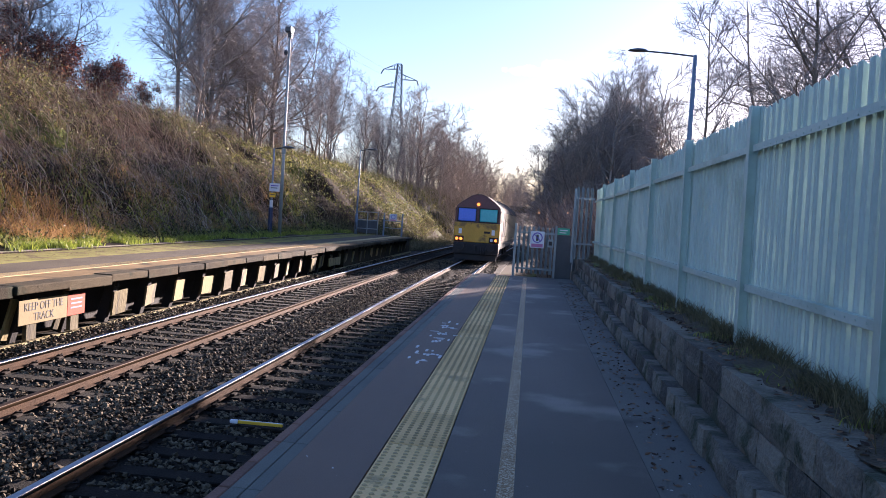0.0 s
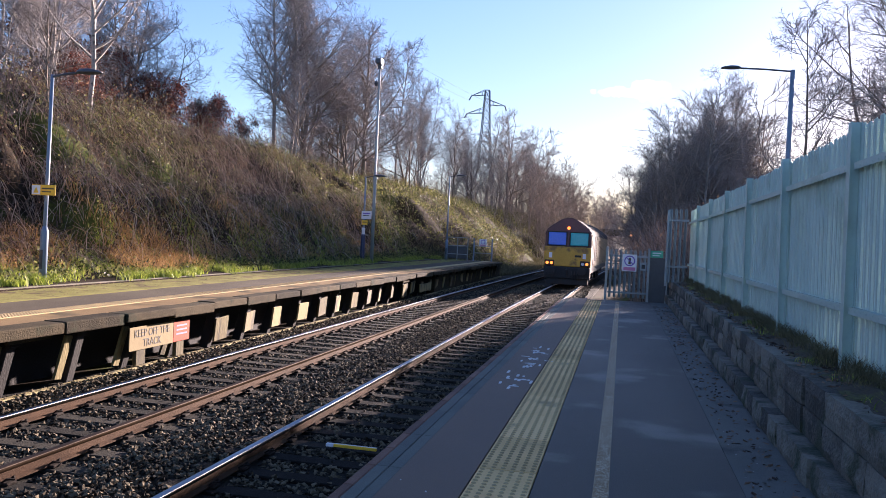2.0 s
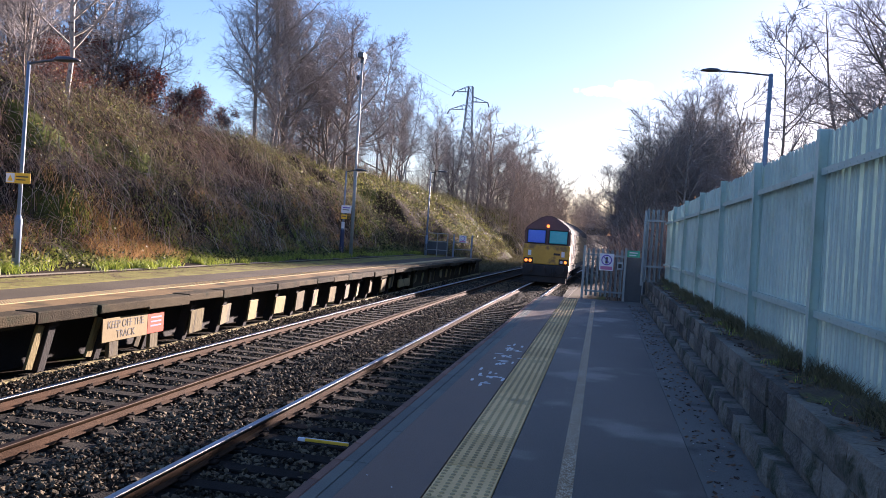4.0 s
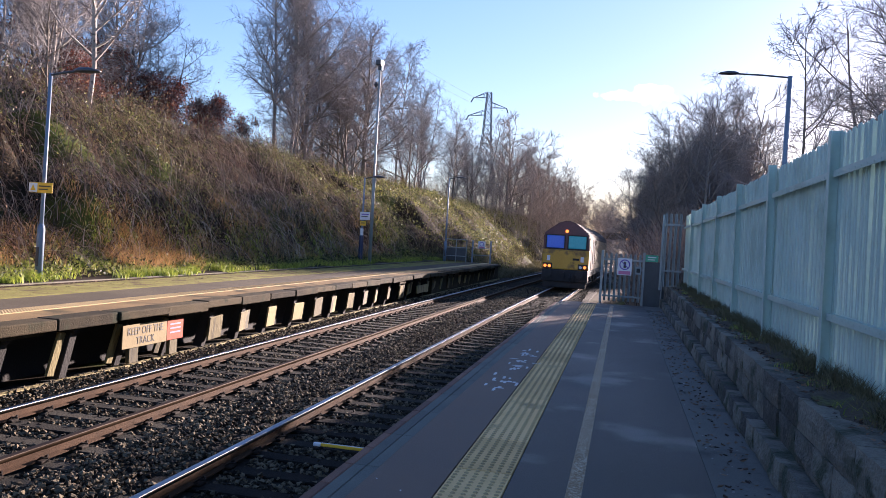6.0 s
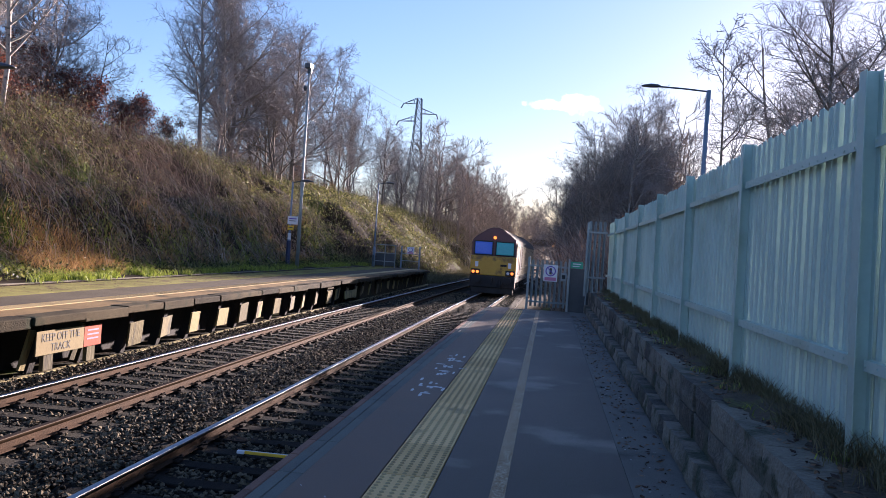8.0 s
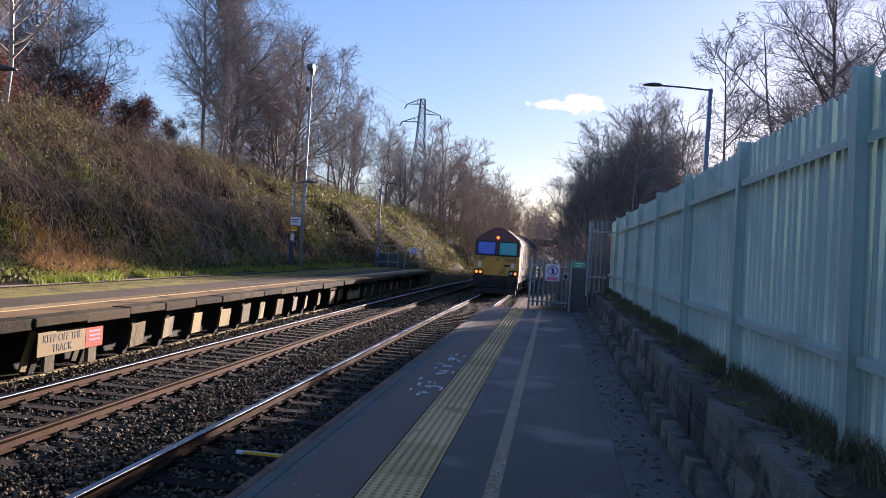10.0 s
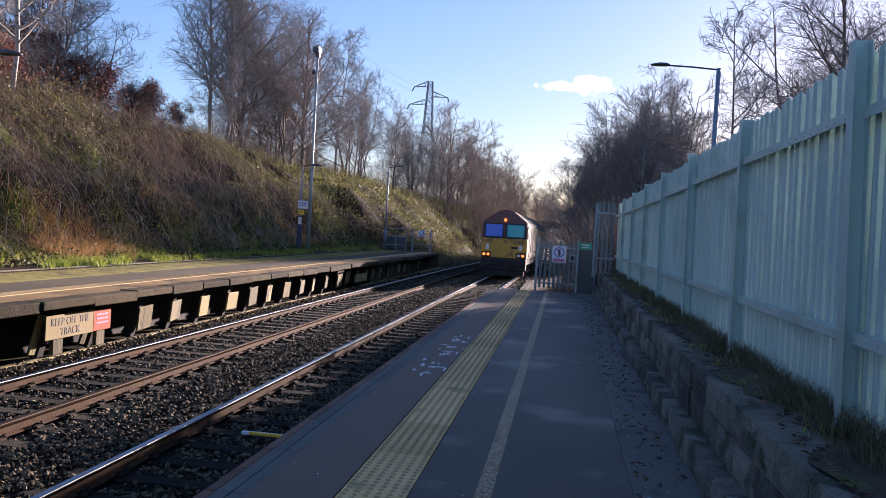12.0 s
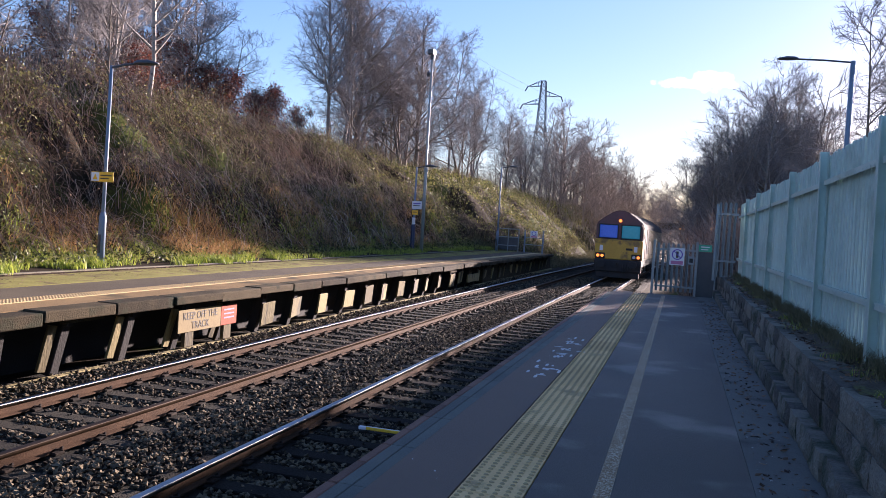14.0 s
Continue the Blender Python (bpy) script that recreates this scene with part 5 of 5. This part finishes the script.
# left bank, then right of the line
plant(birch_a, [(-23.4, 51.5, 1.1, 0), (-20.5, 28.0, 0.8, 70), (-26.0, 62.0, 1.0, 140), (-24.0, 84.0, 1.05, 200), (-25.0, 98.0, 1.0, 320), (8.6, 85.0, 1.24, 250), (-33.0, 40.0, 0.8, 20), (5.4, 89.0, 1.0, 35), (11.6, 96.0, 1.22, 160), (13.8, 101.0, 1.15, 290), (-22.6, 52.5, 1.1, 100)], "birches")
plant(birch_b, [(-24.2, 57.0, 1.1, 0), (-22.0, 87.0, 1.0, 90), (-24.0, 30.0, 0.8, 40), (3.6, 91.0, 0.95, 200), (-23.0, 110.0, 1.0, 120), (-28.0, 31.5, 0.8, 160), (7.0, 92.0, 1.15, 20), (10.2, 91.5, 1.25, 75)], "birches")
plant(ash_a, [(-22.6, 55.0, 1.25, 0), (-21.0, 64.0, 1.15, 80), (-24.0, 73.0, 1.15, 160), (-19.5, 93.0, 0.85, 240), (11.3, 33.5, 1.05, 30), (14.6, 35.0, 1.1, 110), (-16.5, 128.0, 0.95, 300), (22.0, 46.0, 1.15, 200), (16.0, 27.0, 1.0, 290)], "bare trees")
plant(ash_b, [(-25.0, 61.0, 1.1, 0), (-26.0, 68.0, 1.15, 60), (-21.0, 78.0, 1.0, 120), (-29.0, 36.0, 0.9, 180), (-36.0, 44.0, 0.8, 240), (7.5, 95.0, 1.3, 20), (2.8, 95.0, 1.15, 75), (6.0, 88.0, 1.25, 130), (4.4, 96.0, 1.3, 33), (5.8, 100.0, 1.35, 222), (3.4, 92.0, 1.1, 155), (19.0, 33.0, 0.95, 190), (9.5, 97.0, 1.45, 15), (11.5, 93.0, 1.4, 95), (-27.0, 26.0, 0.8, 250), (-16.0, 112.0, 1.05, 310), (1.8, 104.0, 0.95, 10), (20.5, 39.0, 1.1, 100), (-19.5, 103.0, 1.0, 40), (-22.0, 118.0, 1.05, 200), (13.5, 100.0, 1.5, 55), (8.2, 88.0, 1.2, 140), (-20.5, 59.0, 1.0, 170), (-24.0, 66.0, 1.2, 10), (12.4, 39.5, 1.2, 85), (17.0, 35.5, 1.05, 310), (-28.0, 41.0, 1.0, 35), (-30.8, 45.5, 1.05, 200), (-27.6, 44.0, 0.7, 320), (-24.5, 30.0, 0.7, 15)], "bare trees")
plant(slim, [(-18.5, 70.0, 0.9, 0), (-20.0, 48.0, 0.8, 50), (8.0, 88.0, 1.3, 100), (7.1, 34.0, 1.18, 150), (11.0, 92.0, 1.4, 210), (-15.0, 98.0, 0.9, 260), (10.2, 36.0, 0.9, 300), (-19.5, 24.5, 0.6, 20), (2.2, 90.0, 0.9, 80)], "young trees")
plant(russet, [(-26.0, 41.5, 0.85, 0), (-24.5, 45.0, 0.65, 60), (-28.0, 37.0, 0.95, 120), (-23.4, 31.5, 0.5, 200), (-27.0, 47.5, 0.7, 280), (-29.0, 40.0, 0.95, 30), (-30.5, 34.0, 1.0, 170), (-28.0, 44.0, 0.85, 230), (-25.8, 47.0, 0.75, 95), (-24.6, 50.0, 0.6, 150)], "russet trees")

# ---- far woods ----
g = np.random.default_rng(21)
far_rows = []
for k in range(4):
    wood, crown = grow(30 + k, high=12.0, spread=4.2, kinds=(20, 7, 9), up=0.2, trunk_r=0.14, twig_r=0.013, first=0.12, stems=1 + k % 3)
    far_rows.append(skin([(p, r, lv) if lv < 3 else (p[[0, -1]], 0.011, 4) for p, r, lv in wood + crown]))
fv, ff, base = [], [], 0
spots = []
for k in range(46):
    y = 118 + 190 * (k / 46) + 4 * g.standard_normal()
    spots.append((-9.5 - 18 * g.random() ** 1.2, y))
for k in range(34):
    y = 100 + 200 * (k / 34) + 4 * g.standard_normal()
    spots.append((3.0 + 13 * g.random() ** 1.2, y))
for k in range(26):
    spots.append((-34 + 62 * k / 25, 330 + 30 * g.random()))
for k in range(44):
    spots.append((-30 - 22 * g.random(), 42 + 90 * (k / 44) + 3 * g.standard_normal()))
for k in range(14):
    spots.append((20 + 20 * g.random(), 30 + 60 * (k / 14) + 3 * g.standard_normal()))
for k in range(30):
    spots.append((-11.0 - 13 * g.random(), 104 + 60 * k / 29))
belt = len(spots)
for k in range(36):
    x = 1.0 + 12.0 * g.random() ** 1.1
    spots.append((x, 33 + 2.576 * (x + 13) + 34 * g.random()))
belt_spots = spots[belt:]
spots = [p for p in spots if not (25.5 < math.degrees(math.atan2(0.8 - p[0], p[1])) < 33.5)]
for k, (x, y) in enumerate(spots):
    v, f = far_rows[k % 4]
    s = (0.8 + 0.45 * g.random()) * (1.0 if abs(x + 4) > 9 or y < 99 else 0.75) * (0.72 if x < -29 and y < 140 else 1.0)
    if (x, y) in belt_spots:
        s = min(0.66 + 0.10 * x, 1.5) * (0.9 + 0.2 * g.random())
    x = x + float(bend(y))
    a = g.uniform(0, 6.28)
    turn = np.array([[math.cos(a), -math.sin(a), 0], [math.sin(a), math.cos(a), 0], [0, 0, 1]])
    fv.append(v @ turn.T * s + (x, y, float(land(x, y))))
    ff += [tuple(i + base for i in q) for q in f]
    base += len(v)
solo("far_woods", raw("far_woods", np.concatenate(fv), ff, M["twig_hazed"]), "distant bare winter woods on both sides of the line", "woods", "stuff")

# ---- bank growth ----


def stems(n, place, length, r, lift, sag, seed, segs=4):
    """Arching thin stems from given feet."""
    q = np.random.default_rng(seed)
    a = q.uniform(0, 6.283, n)
    out = q.uniform(0.2, 1.1, n)
    d = np.stack([np.cos(a) * out, np.sin(a) * out, np.full(n, lift) * q.uniform(0.6, 1.4, n)], 1)
    d /= np.linalg.norm(d, axis=1)[:, None]
    ln = length * q.uniform(0.5, 1.5, n)[:, None]
    pts, p = [place], place
    for k in range(segs):
        p = p + d * ln / segs
        pts.append(p)
        d = d + np.array([0, 0, -sag]) + 0.27 * q.standard_normal((n, 3))
        d /= np.linalg.norm(d, axis=1)[:, None]
    pts = np.stack(pts, 1)
    ang = 2 * np.pi * np.arange(3) / 3
    ring = np.stack([np.cos(ang), np.sin(ang), 0.4 * np.sin(ang + 1)], 1)
    rad = r * q.uniform(0.6, 1.5, n)[:, None, None, None] * np.linspace(1, 0.4, segs + 1)[None, :, None, None]
    v = (pts[:, :, None] + rad * ring[None, None]).reshape(-1, 3)
    m = (segs + 1) * 3
    one = [(k * 3 + j, k * 3 + (j + 1) % 3, k * 3 + 3 + (j + 1) % 3, k * 3 + 3 + j) for k in range(segs) for j in range(3)]
    f = (np.array(one)[None] + m * np.arange(n)[:, None, None]).reshape(-1, 4)
    return v, f, pts


def on_bank(n, seed, y0, y1, power=1.0, d0=1.2, d1=13.0):
    q = np.random.default_rng(seed)
    y = y0 + (y1 - y0) * q.random(n) ** power
    foot = -11.8 + 2.6 * step(56.5, 62.0, y)
    x = foot - d0 - (d1 - d0) * q.random(n)
    return np.stack([x, y, land(x, y) - 0.05], 1)


feet = np.concatenate([on_bank(15500, 41, 9, 52, 1.25, 2.0), on_bank(5200, 42, 52, 125, 1.2, 1.2)])
v, f, pts = stems(len(feet), feet, 1.55, 0.010, 0.9, 0.75, 43)
solo("bramble_thicket", raw("bramble_thicket", v, f, M["bramble"]), "dense tangle of dry purple-brown bramble stems on the bank", "brambles", "stuff")
heavy = on_bank(6500, 45, 9, 50, 1.15, 2.0, 12.0)
v, f, _ = stems(len(heavy), heavy, 1.9, 0.0085, 1.1, 0.6, 46, 7)
solo("bramble_canes", raw("bramble_canes", v, f, M["cane"]), "pale arching bramble canes over the thicket", "brambles", "stuff")
q = np.random.default_rng(44)
# green on the crowns of the mounds and on the farther bank, withered on their flanks
rise = mounds(feet[:, 0], feet[:, 1])
green = rise + 0.35 * q.standard_normal(len(feet)) + 0.4 * np.sin(feet[:, 1] * 0.45 + feet[:, 0] * 0.3) > np.where(feet[:, 1] < 48, 1.25, 0.55)
lp = pts[green][:, 1:].reshape(-1, 3)
lp = np.repeat(lp, 3, 0) + 0.12 * q.standard_normal((len(lp) * 3, 3))
v, f = leaf_cards(lp, 0.04, q)
solo("bramble_leaves", raw("bramble_leaves", v, f, M["leaf"]), "olive green bramble and ivy leaves over the bank", "leaves", "stuff")
lp = pts[~green][::2, 1:].reshape(-1, 3)
lp = lp + 0.13 * q.standard_normal(lp.shape)
v, f = leaf_cards(lp, 0.034, q)
solo("withered_leaves", raw("withered_leaves", v, f, M["dead_leaf"]), "withered brown leaves among the brambles", "leaves", "stuff")
# leafy bramble mounds on the farther bank
q = np.random.default_rng(57)
mound = on_bank(2600, 58, 46, 135, 0.9, 1.0, 12.5)
lp = np.repeat(mound, 16, 0)
lp = lp + np.stack([0.4 * q.standard_normal(len(lp)), 0.5 * q.standard_normal(len(lp)), 0.05 + 0.35 * q.random(len(lp))], 1)
v, f = leaf_cards(lp, 0.085, q)
solo("bramble_mounds", raw("bramble_mounds", v, f, M["leaf"]), "yellow-green leafy bramble mounds on the farther bank", "brambles", "stuff")
# undergrowth along the top of the bank
q = np.random.default_rng(55)
ux, uy = q.uniform(-33, -20.5, 6500), 18 + 105 * q.random(6500)
under = np.stack([ux, uy, land(ux, uy) - 0.05], 1)
v, f, pts4 = stems(len(under), under, 2.2, 0.010, 1.3, 0.12, 56, 5)
solo("undergrowth", raw("undergrowth", v, f, M["bramble"]), "bare undergrowth below the trees on the bank top", "undergrowth", "stuff")
lp = pts4[:, 2:].reshape(-1, 3)
lp = np.repeat(lp[q.random(len(lp)) < 0.35], 2, 0)
lp = lp + 0.25 * q.standard_normal(lp.shape)
v, f = leaf_cards(lp, 0.055, q)
solo("undergrowth_leaves", raw("undergrowth_leaves", v, f, M["dead_leaf"]), "withered leaves in the undergrowth on the bank top", "leaves", "stuff")
q = np.random.default_rng(155)
n = 3000
uy = 96 + 110 * q.random(n)
ux = -9.5 - 18 * q.random(n) + bend(uy)
scrub = np.stack([ux, uy, land(ux, uy) - 0.05], 1)
v, f, _ = stems(n, scrub, 4.2, 0.022, 1.7, 0.08, 156, 5)
solo("far_scrub", raw("far_scrub", v, f, M["twig_hazed"]), "bare scrub filling the far woods beside the line", "scrub", "stuff")
# a few taller whippy shrubs
feet2 = np.concatenate([on_bank(260, 51, 9, 60, 1.1, 4.0, 15.0), on_bank(260, 52, 55, 115, 1.0, 3.0, 15.0)])
v, f, pts2 = stems(len(feet2), feet2, 2.1, 0.009, 2.0, 0.15, 53, 5)
solo("shrub_whips", raw("shrub_whips", v, f, M["cane"]), "tall whippy bare shrub stems on the bank", "shrubs", "stuff")


def blades(n, place, high, wide, seed, lean=0.5):
    q = np.random.default_rng(seed)
    a = q.uniform(0, 6.283, n)
    side = np.stack([np.cos(a), np.sin(a), 0 * a], 1) * wide * q.uniform(0.6, 1.4, n)[:, None]
    h = high * q.uniform(0.4, 1.4, n)[:, None]
    b = q.uniform(0, 6.283, n)
    out = np.stack([np.cos(b), np.sin(b), 0 * b], 1) * lean * q.uniform(0.2, 1.2, n)[:, None]
    mid = place + 0.5 * h * (out * 0.5 + (0, 0, 1))
    tip = place + h * (out + (0, 0, 0.9))
    v = np.stack([place - side, place + side, mid - side * 0.7, mid + side * 0.7, tip], 1).reshape(-1, 3)
    k = 5 * np.arange(n)
    f = np.concatenate([np.stack([k, k + 1, k + 3], 1), np.stack([k, k + 3, k + 2], 1), np.stack([k + 2, k + 3, k + 4], 1)])
    return v, f


def tufts(n_tufts, per, spots, spread, seed):
    q = np.random.default_rng(seed)
    base = np.repeat(spots, per, 0)
    base = base + np.concatenate([spread * q.standard_normal((len(base), 2)), np.zeros((len(base), 1))], 1)
    base[:, 2] = land(base[:, 0], base[:, 1])
    return base


spots = on_bank(1500, 61, 8, 56, 1.2, 0.3, 2.9)
spots = spots[np.sin(spots[:, 1] * 1.3) + np.sin(spots[:, 0] * 3.1 + spots[:, 1] * 0.7) + 0.8 * np.random.default_rng(3).standard_normal(len(spots)) > 0.1]
b = tufts(900, 44, spots, 0.12, 62)
v, f = blades(len(b), b, 0.20, 0.011, 63, 1.0)
solo("verge_grass", raw("verge_grass", v, f, M["grass"]), "bright green grass along the foot of the bank", "grass", "stuff")
spots = on_bank(900, 161, 56, 105, 1.2, -1.6, 2.2)
b = tufts(0, 26, spots, 0.22, 162)
v, f = blades(len(b), b, 0.42, 0.018, 163, 0.9)
solo("cess_grass", raw("cess_grass", v, f, M["sedge"]), "rough dry grass beside the line past the far platform", "grass", "stuff")
spots = np.concatenate([on_bank(260, 64, 8, 50, 1.1, 1.8, 3.8), on_bank(45, 65, 20.5, 24.0, 1.0, 1.2, 2.9)])
b = tufts(0, 40, spots, 0.2, 66)
v, f = blades(len(b), b, 0.5, 0.006, 67, 1.1)
solo("dry_grass", raw("dry_grass", v, f, M["straw"]), "straw-coloured dry grass hanging on the lower bank", "grass", "stuff")
q = np.random.default_rng(91)
n = 2600
lx, ly = -12.1 + 1.7 * q.random(n) ** 1.6, 8 + 46 * q.random(n) ** 1.2
v, f = leaf_cards(np.stack([lx, ly, np.full(n, 0.015)], 1), 0.04, q)
v[:, 2] = 0.012 + 0.3 * np.abs(v[:, 2] - 0.015)
solo("verge_litter", raw("verge_litter", v, f, M["dead_leaf"]), "dead leaves scattered over the mossy verge", "leaves", "stuff")
# ivy and weeds on the lower bank
q = np.random.default_rng(68)
lp = np.repeat(on_bank(1500, 69, 8, 56, 1.2, 0.9, 3.4), 14, 0)
lp = lp + np.stack([0.2 * q.standard_normal(len(lp)), 0.2 * q.standard_normal(len(lp)), 0.05 + 0.25 * q.random(len(lp))], 1)
v, f = leaf_cards(lp, 0.05, q)
solo("ivy_leaves", raw("ivy_leaves", v, f, M["leaf"]), "ivy and low weeds at the foot of the bank", "leaves", "stuff")
# hedge behind the gate
q = np.random.default_rng(71)
n = 2600
gx0, gy0 = q.uniform(1.0, 4.8, 2600), q.uniform(25.6, 40.0, 2600)
low_feet = np.stack([gx0, gy0, land(gx0, gy0) - 0.05], 1)
v, f, _ = stems(2600, low_feet, 2.3, 0.010, 1.8, 0.16, 73, 4)
solo("low_scrub", raw("low_scrub", v, f, M["bramble"]), "low dark scrub just behind the platform gate", "scrub", "stuff")
hx = np.concatenate([q.uniform(1.2, 7.5, n), q.uniform(6.0, 14.0, 900)])
hy = np.concatenate([q.uniform(26.5, 48.0, n), q.uniform(10.0, 30.0, 900)])
hedge = np.stack([hx, hy, land(hx, hy) - 0.05], 1)
v, f, pts3 = stems(len(hedge), hedge, 2.1, 0.010, 2.0, 0.12, 72, 5)
solo("scrub_hedge", raw("scrub_hedge", v, f, M["twig_hazed"]), "bare scrub behind the platform gate and fence, paled for haze", "scrub", "stuff")
lp = pts3[::3, 1:].reshape(-1, 3)
lp = lp + 0.15 * q.standard_normal(lp.shape)
v, f = leaf_cards(lp, 0.05, q)
solo("scrub_leaves", raw("scrub_leaves", v, f, M["dead_leaf"]), "withered leaves in the scrub behind the gate", "leaves", "stuff")

# ---- small growth and litter on the wall and platform ----
q = np.random.default_rng(81)
n = 420
sx, sy = 2.16 + 0.22 * q.random(n) ** 0.6, 2.2 + 21 * q.random(n) ** 1.15
spots = np.repeat(np.stack([sx, sy, np.full(n, 0.63)], 1), 34, 0)
spots[:, :2] += 0.05 * q.standard_normal((len(spots), 2))
v, f = blades(len(spots), spots, 0.17, 0.0035, 82, 1.0)
solo("ledge_grass", raw("ledge_grass", v, f, M["sedge"]), "dull dry grass tufts along the foot of the fence", "grass", "stuff")
n = 46
sx, sy = 2.1 + 0.25 * q.random(n), 2.5 + 20 * q.random(n)
spots = np.repeat(np.stack([sx, sy, np.full(n, 0.635)], 1), 26, 0)
spots[:, :2] += 0.06 * q.standard_normal((len(spots), 2))
v, f = blades(len(spots), spots, 0.07, 0.004, 83, 0.9)
solo("ledge_moss_grass", raw("ledge_moss_grass", v, f, M["grass"]), "short green grass and moss on the wall top", "grass", "stuff")
n = 2600
lp = np.stack([np.where(q.random(n) < 0.3, q.uniform(1.36, 1.74, n), q.uniform(1.95, 2.4, n)), q.uniform(3.0, 22.0, n), np.zeros(n)], 1)
lp[:, 2] = np.where(lp[:, 0] < 1.8, 0.012, 0.655)
v, f = leaf_cards(lp, 0.028, q)
v[:, 2] = np.repeat(lp[:, 2], 4) + 0.35 * (v[:, 2] - np.repeat(lp[:, 2], 4))
solo("fallen_leaves", raw("fallen_leaves", v, f, M["dead_leaf"]), "dark fallen leaves scattered along the apron and wall", "leaves", "stuff")
n = 220
lp = np.stack([np.where(q.random(n) < 0.75, 1.36 + 0.10 * np.abs(q.standard_normal(n)), q.uniform(-0.85, 1.3, n)), q.uniform(4.0, 22.0, n), np.full(n, 0.008)], 1)
v, f = leaf_cards(lp, 0.011, q)
v[:, 2] = np.repeat(lp[:, 2], 4) + 0.2 * (v[:, 2] - np.repeat(lp[:, 2], 4))
solo("pale_litter", raw("pale_litter", v, f, M["white_mark"]), "small pale specks of litter on the platform", "litter", "stuff")
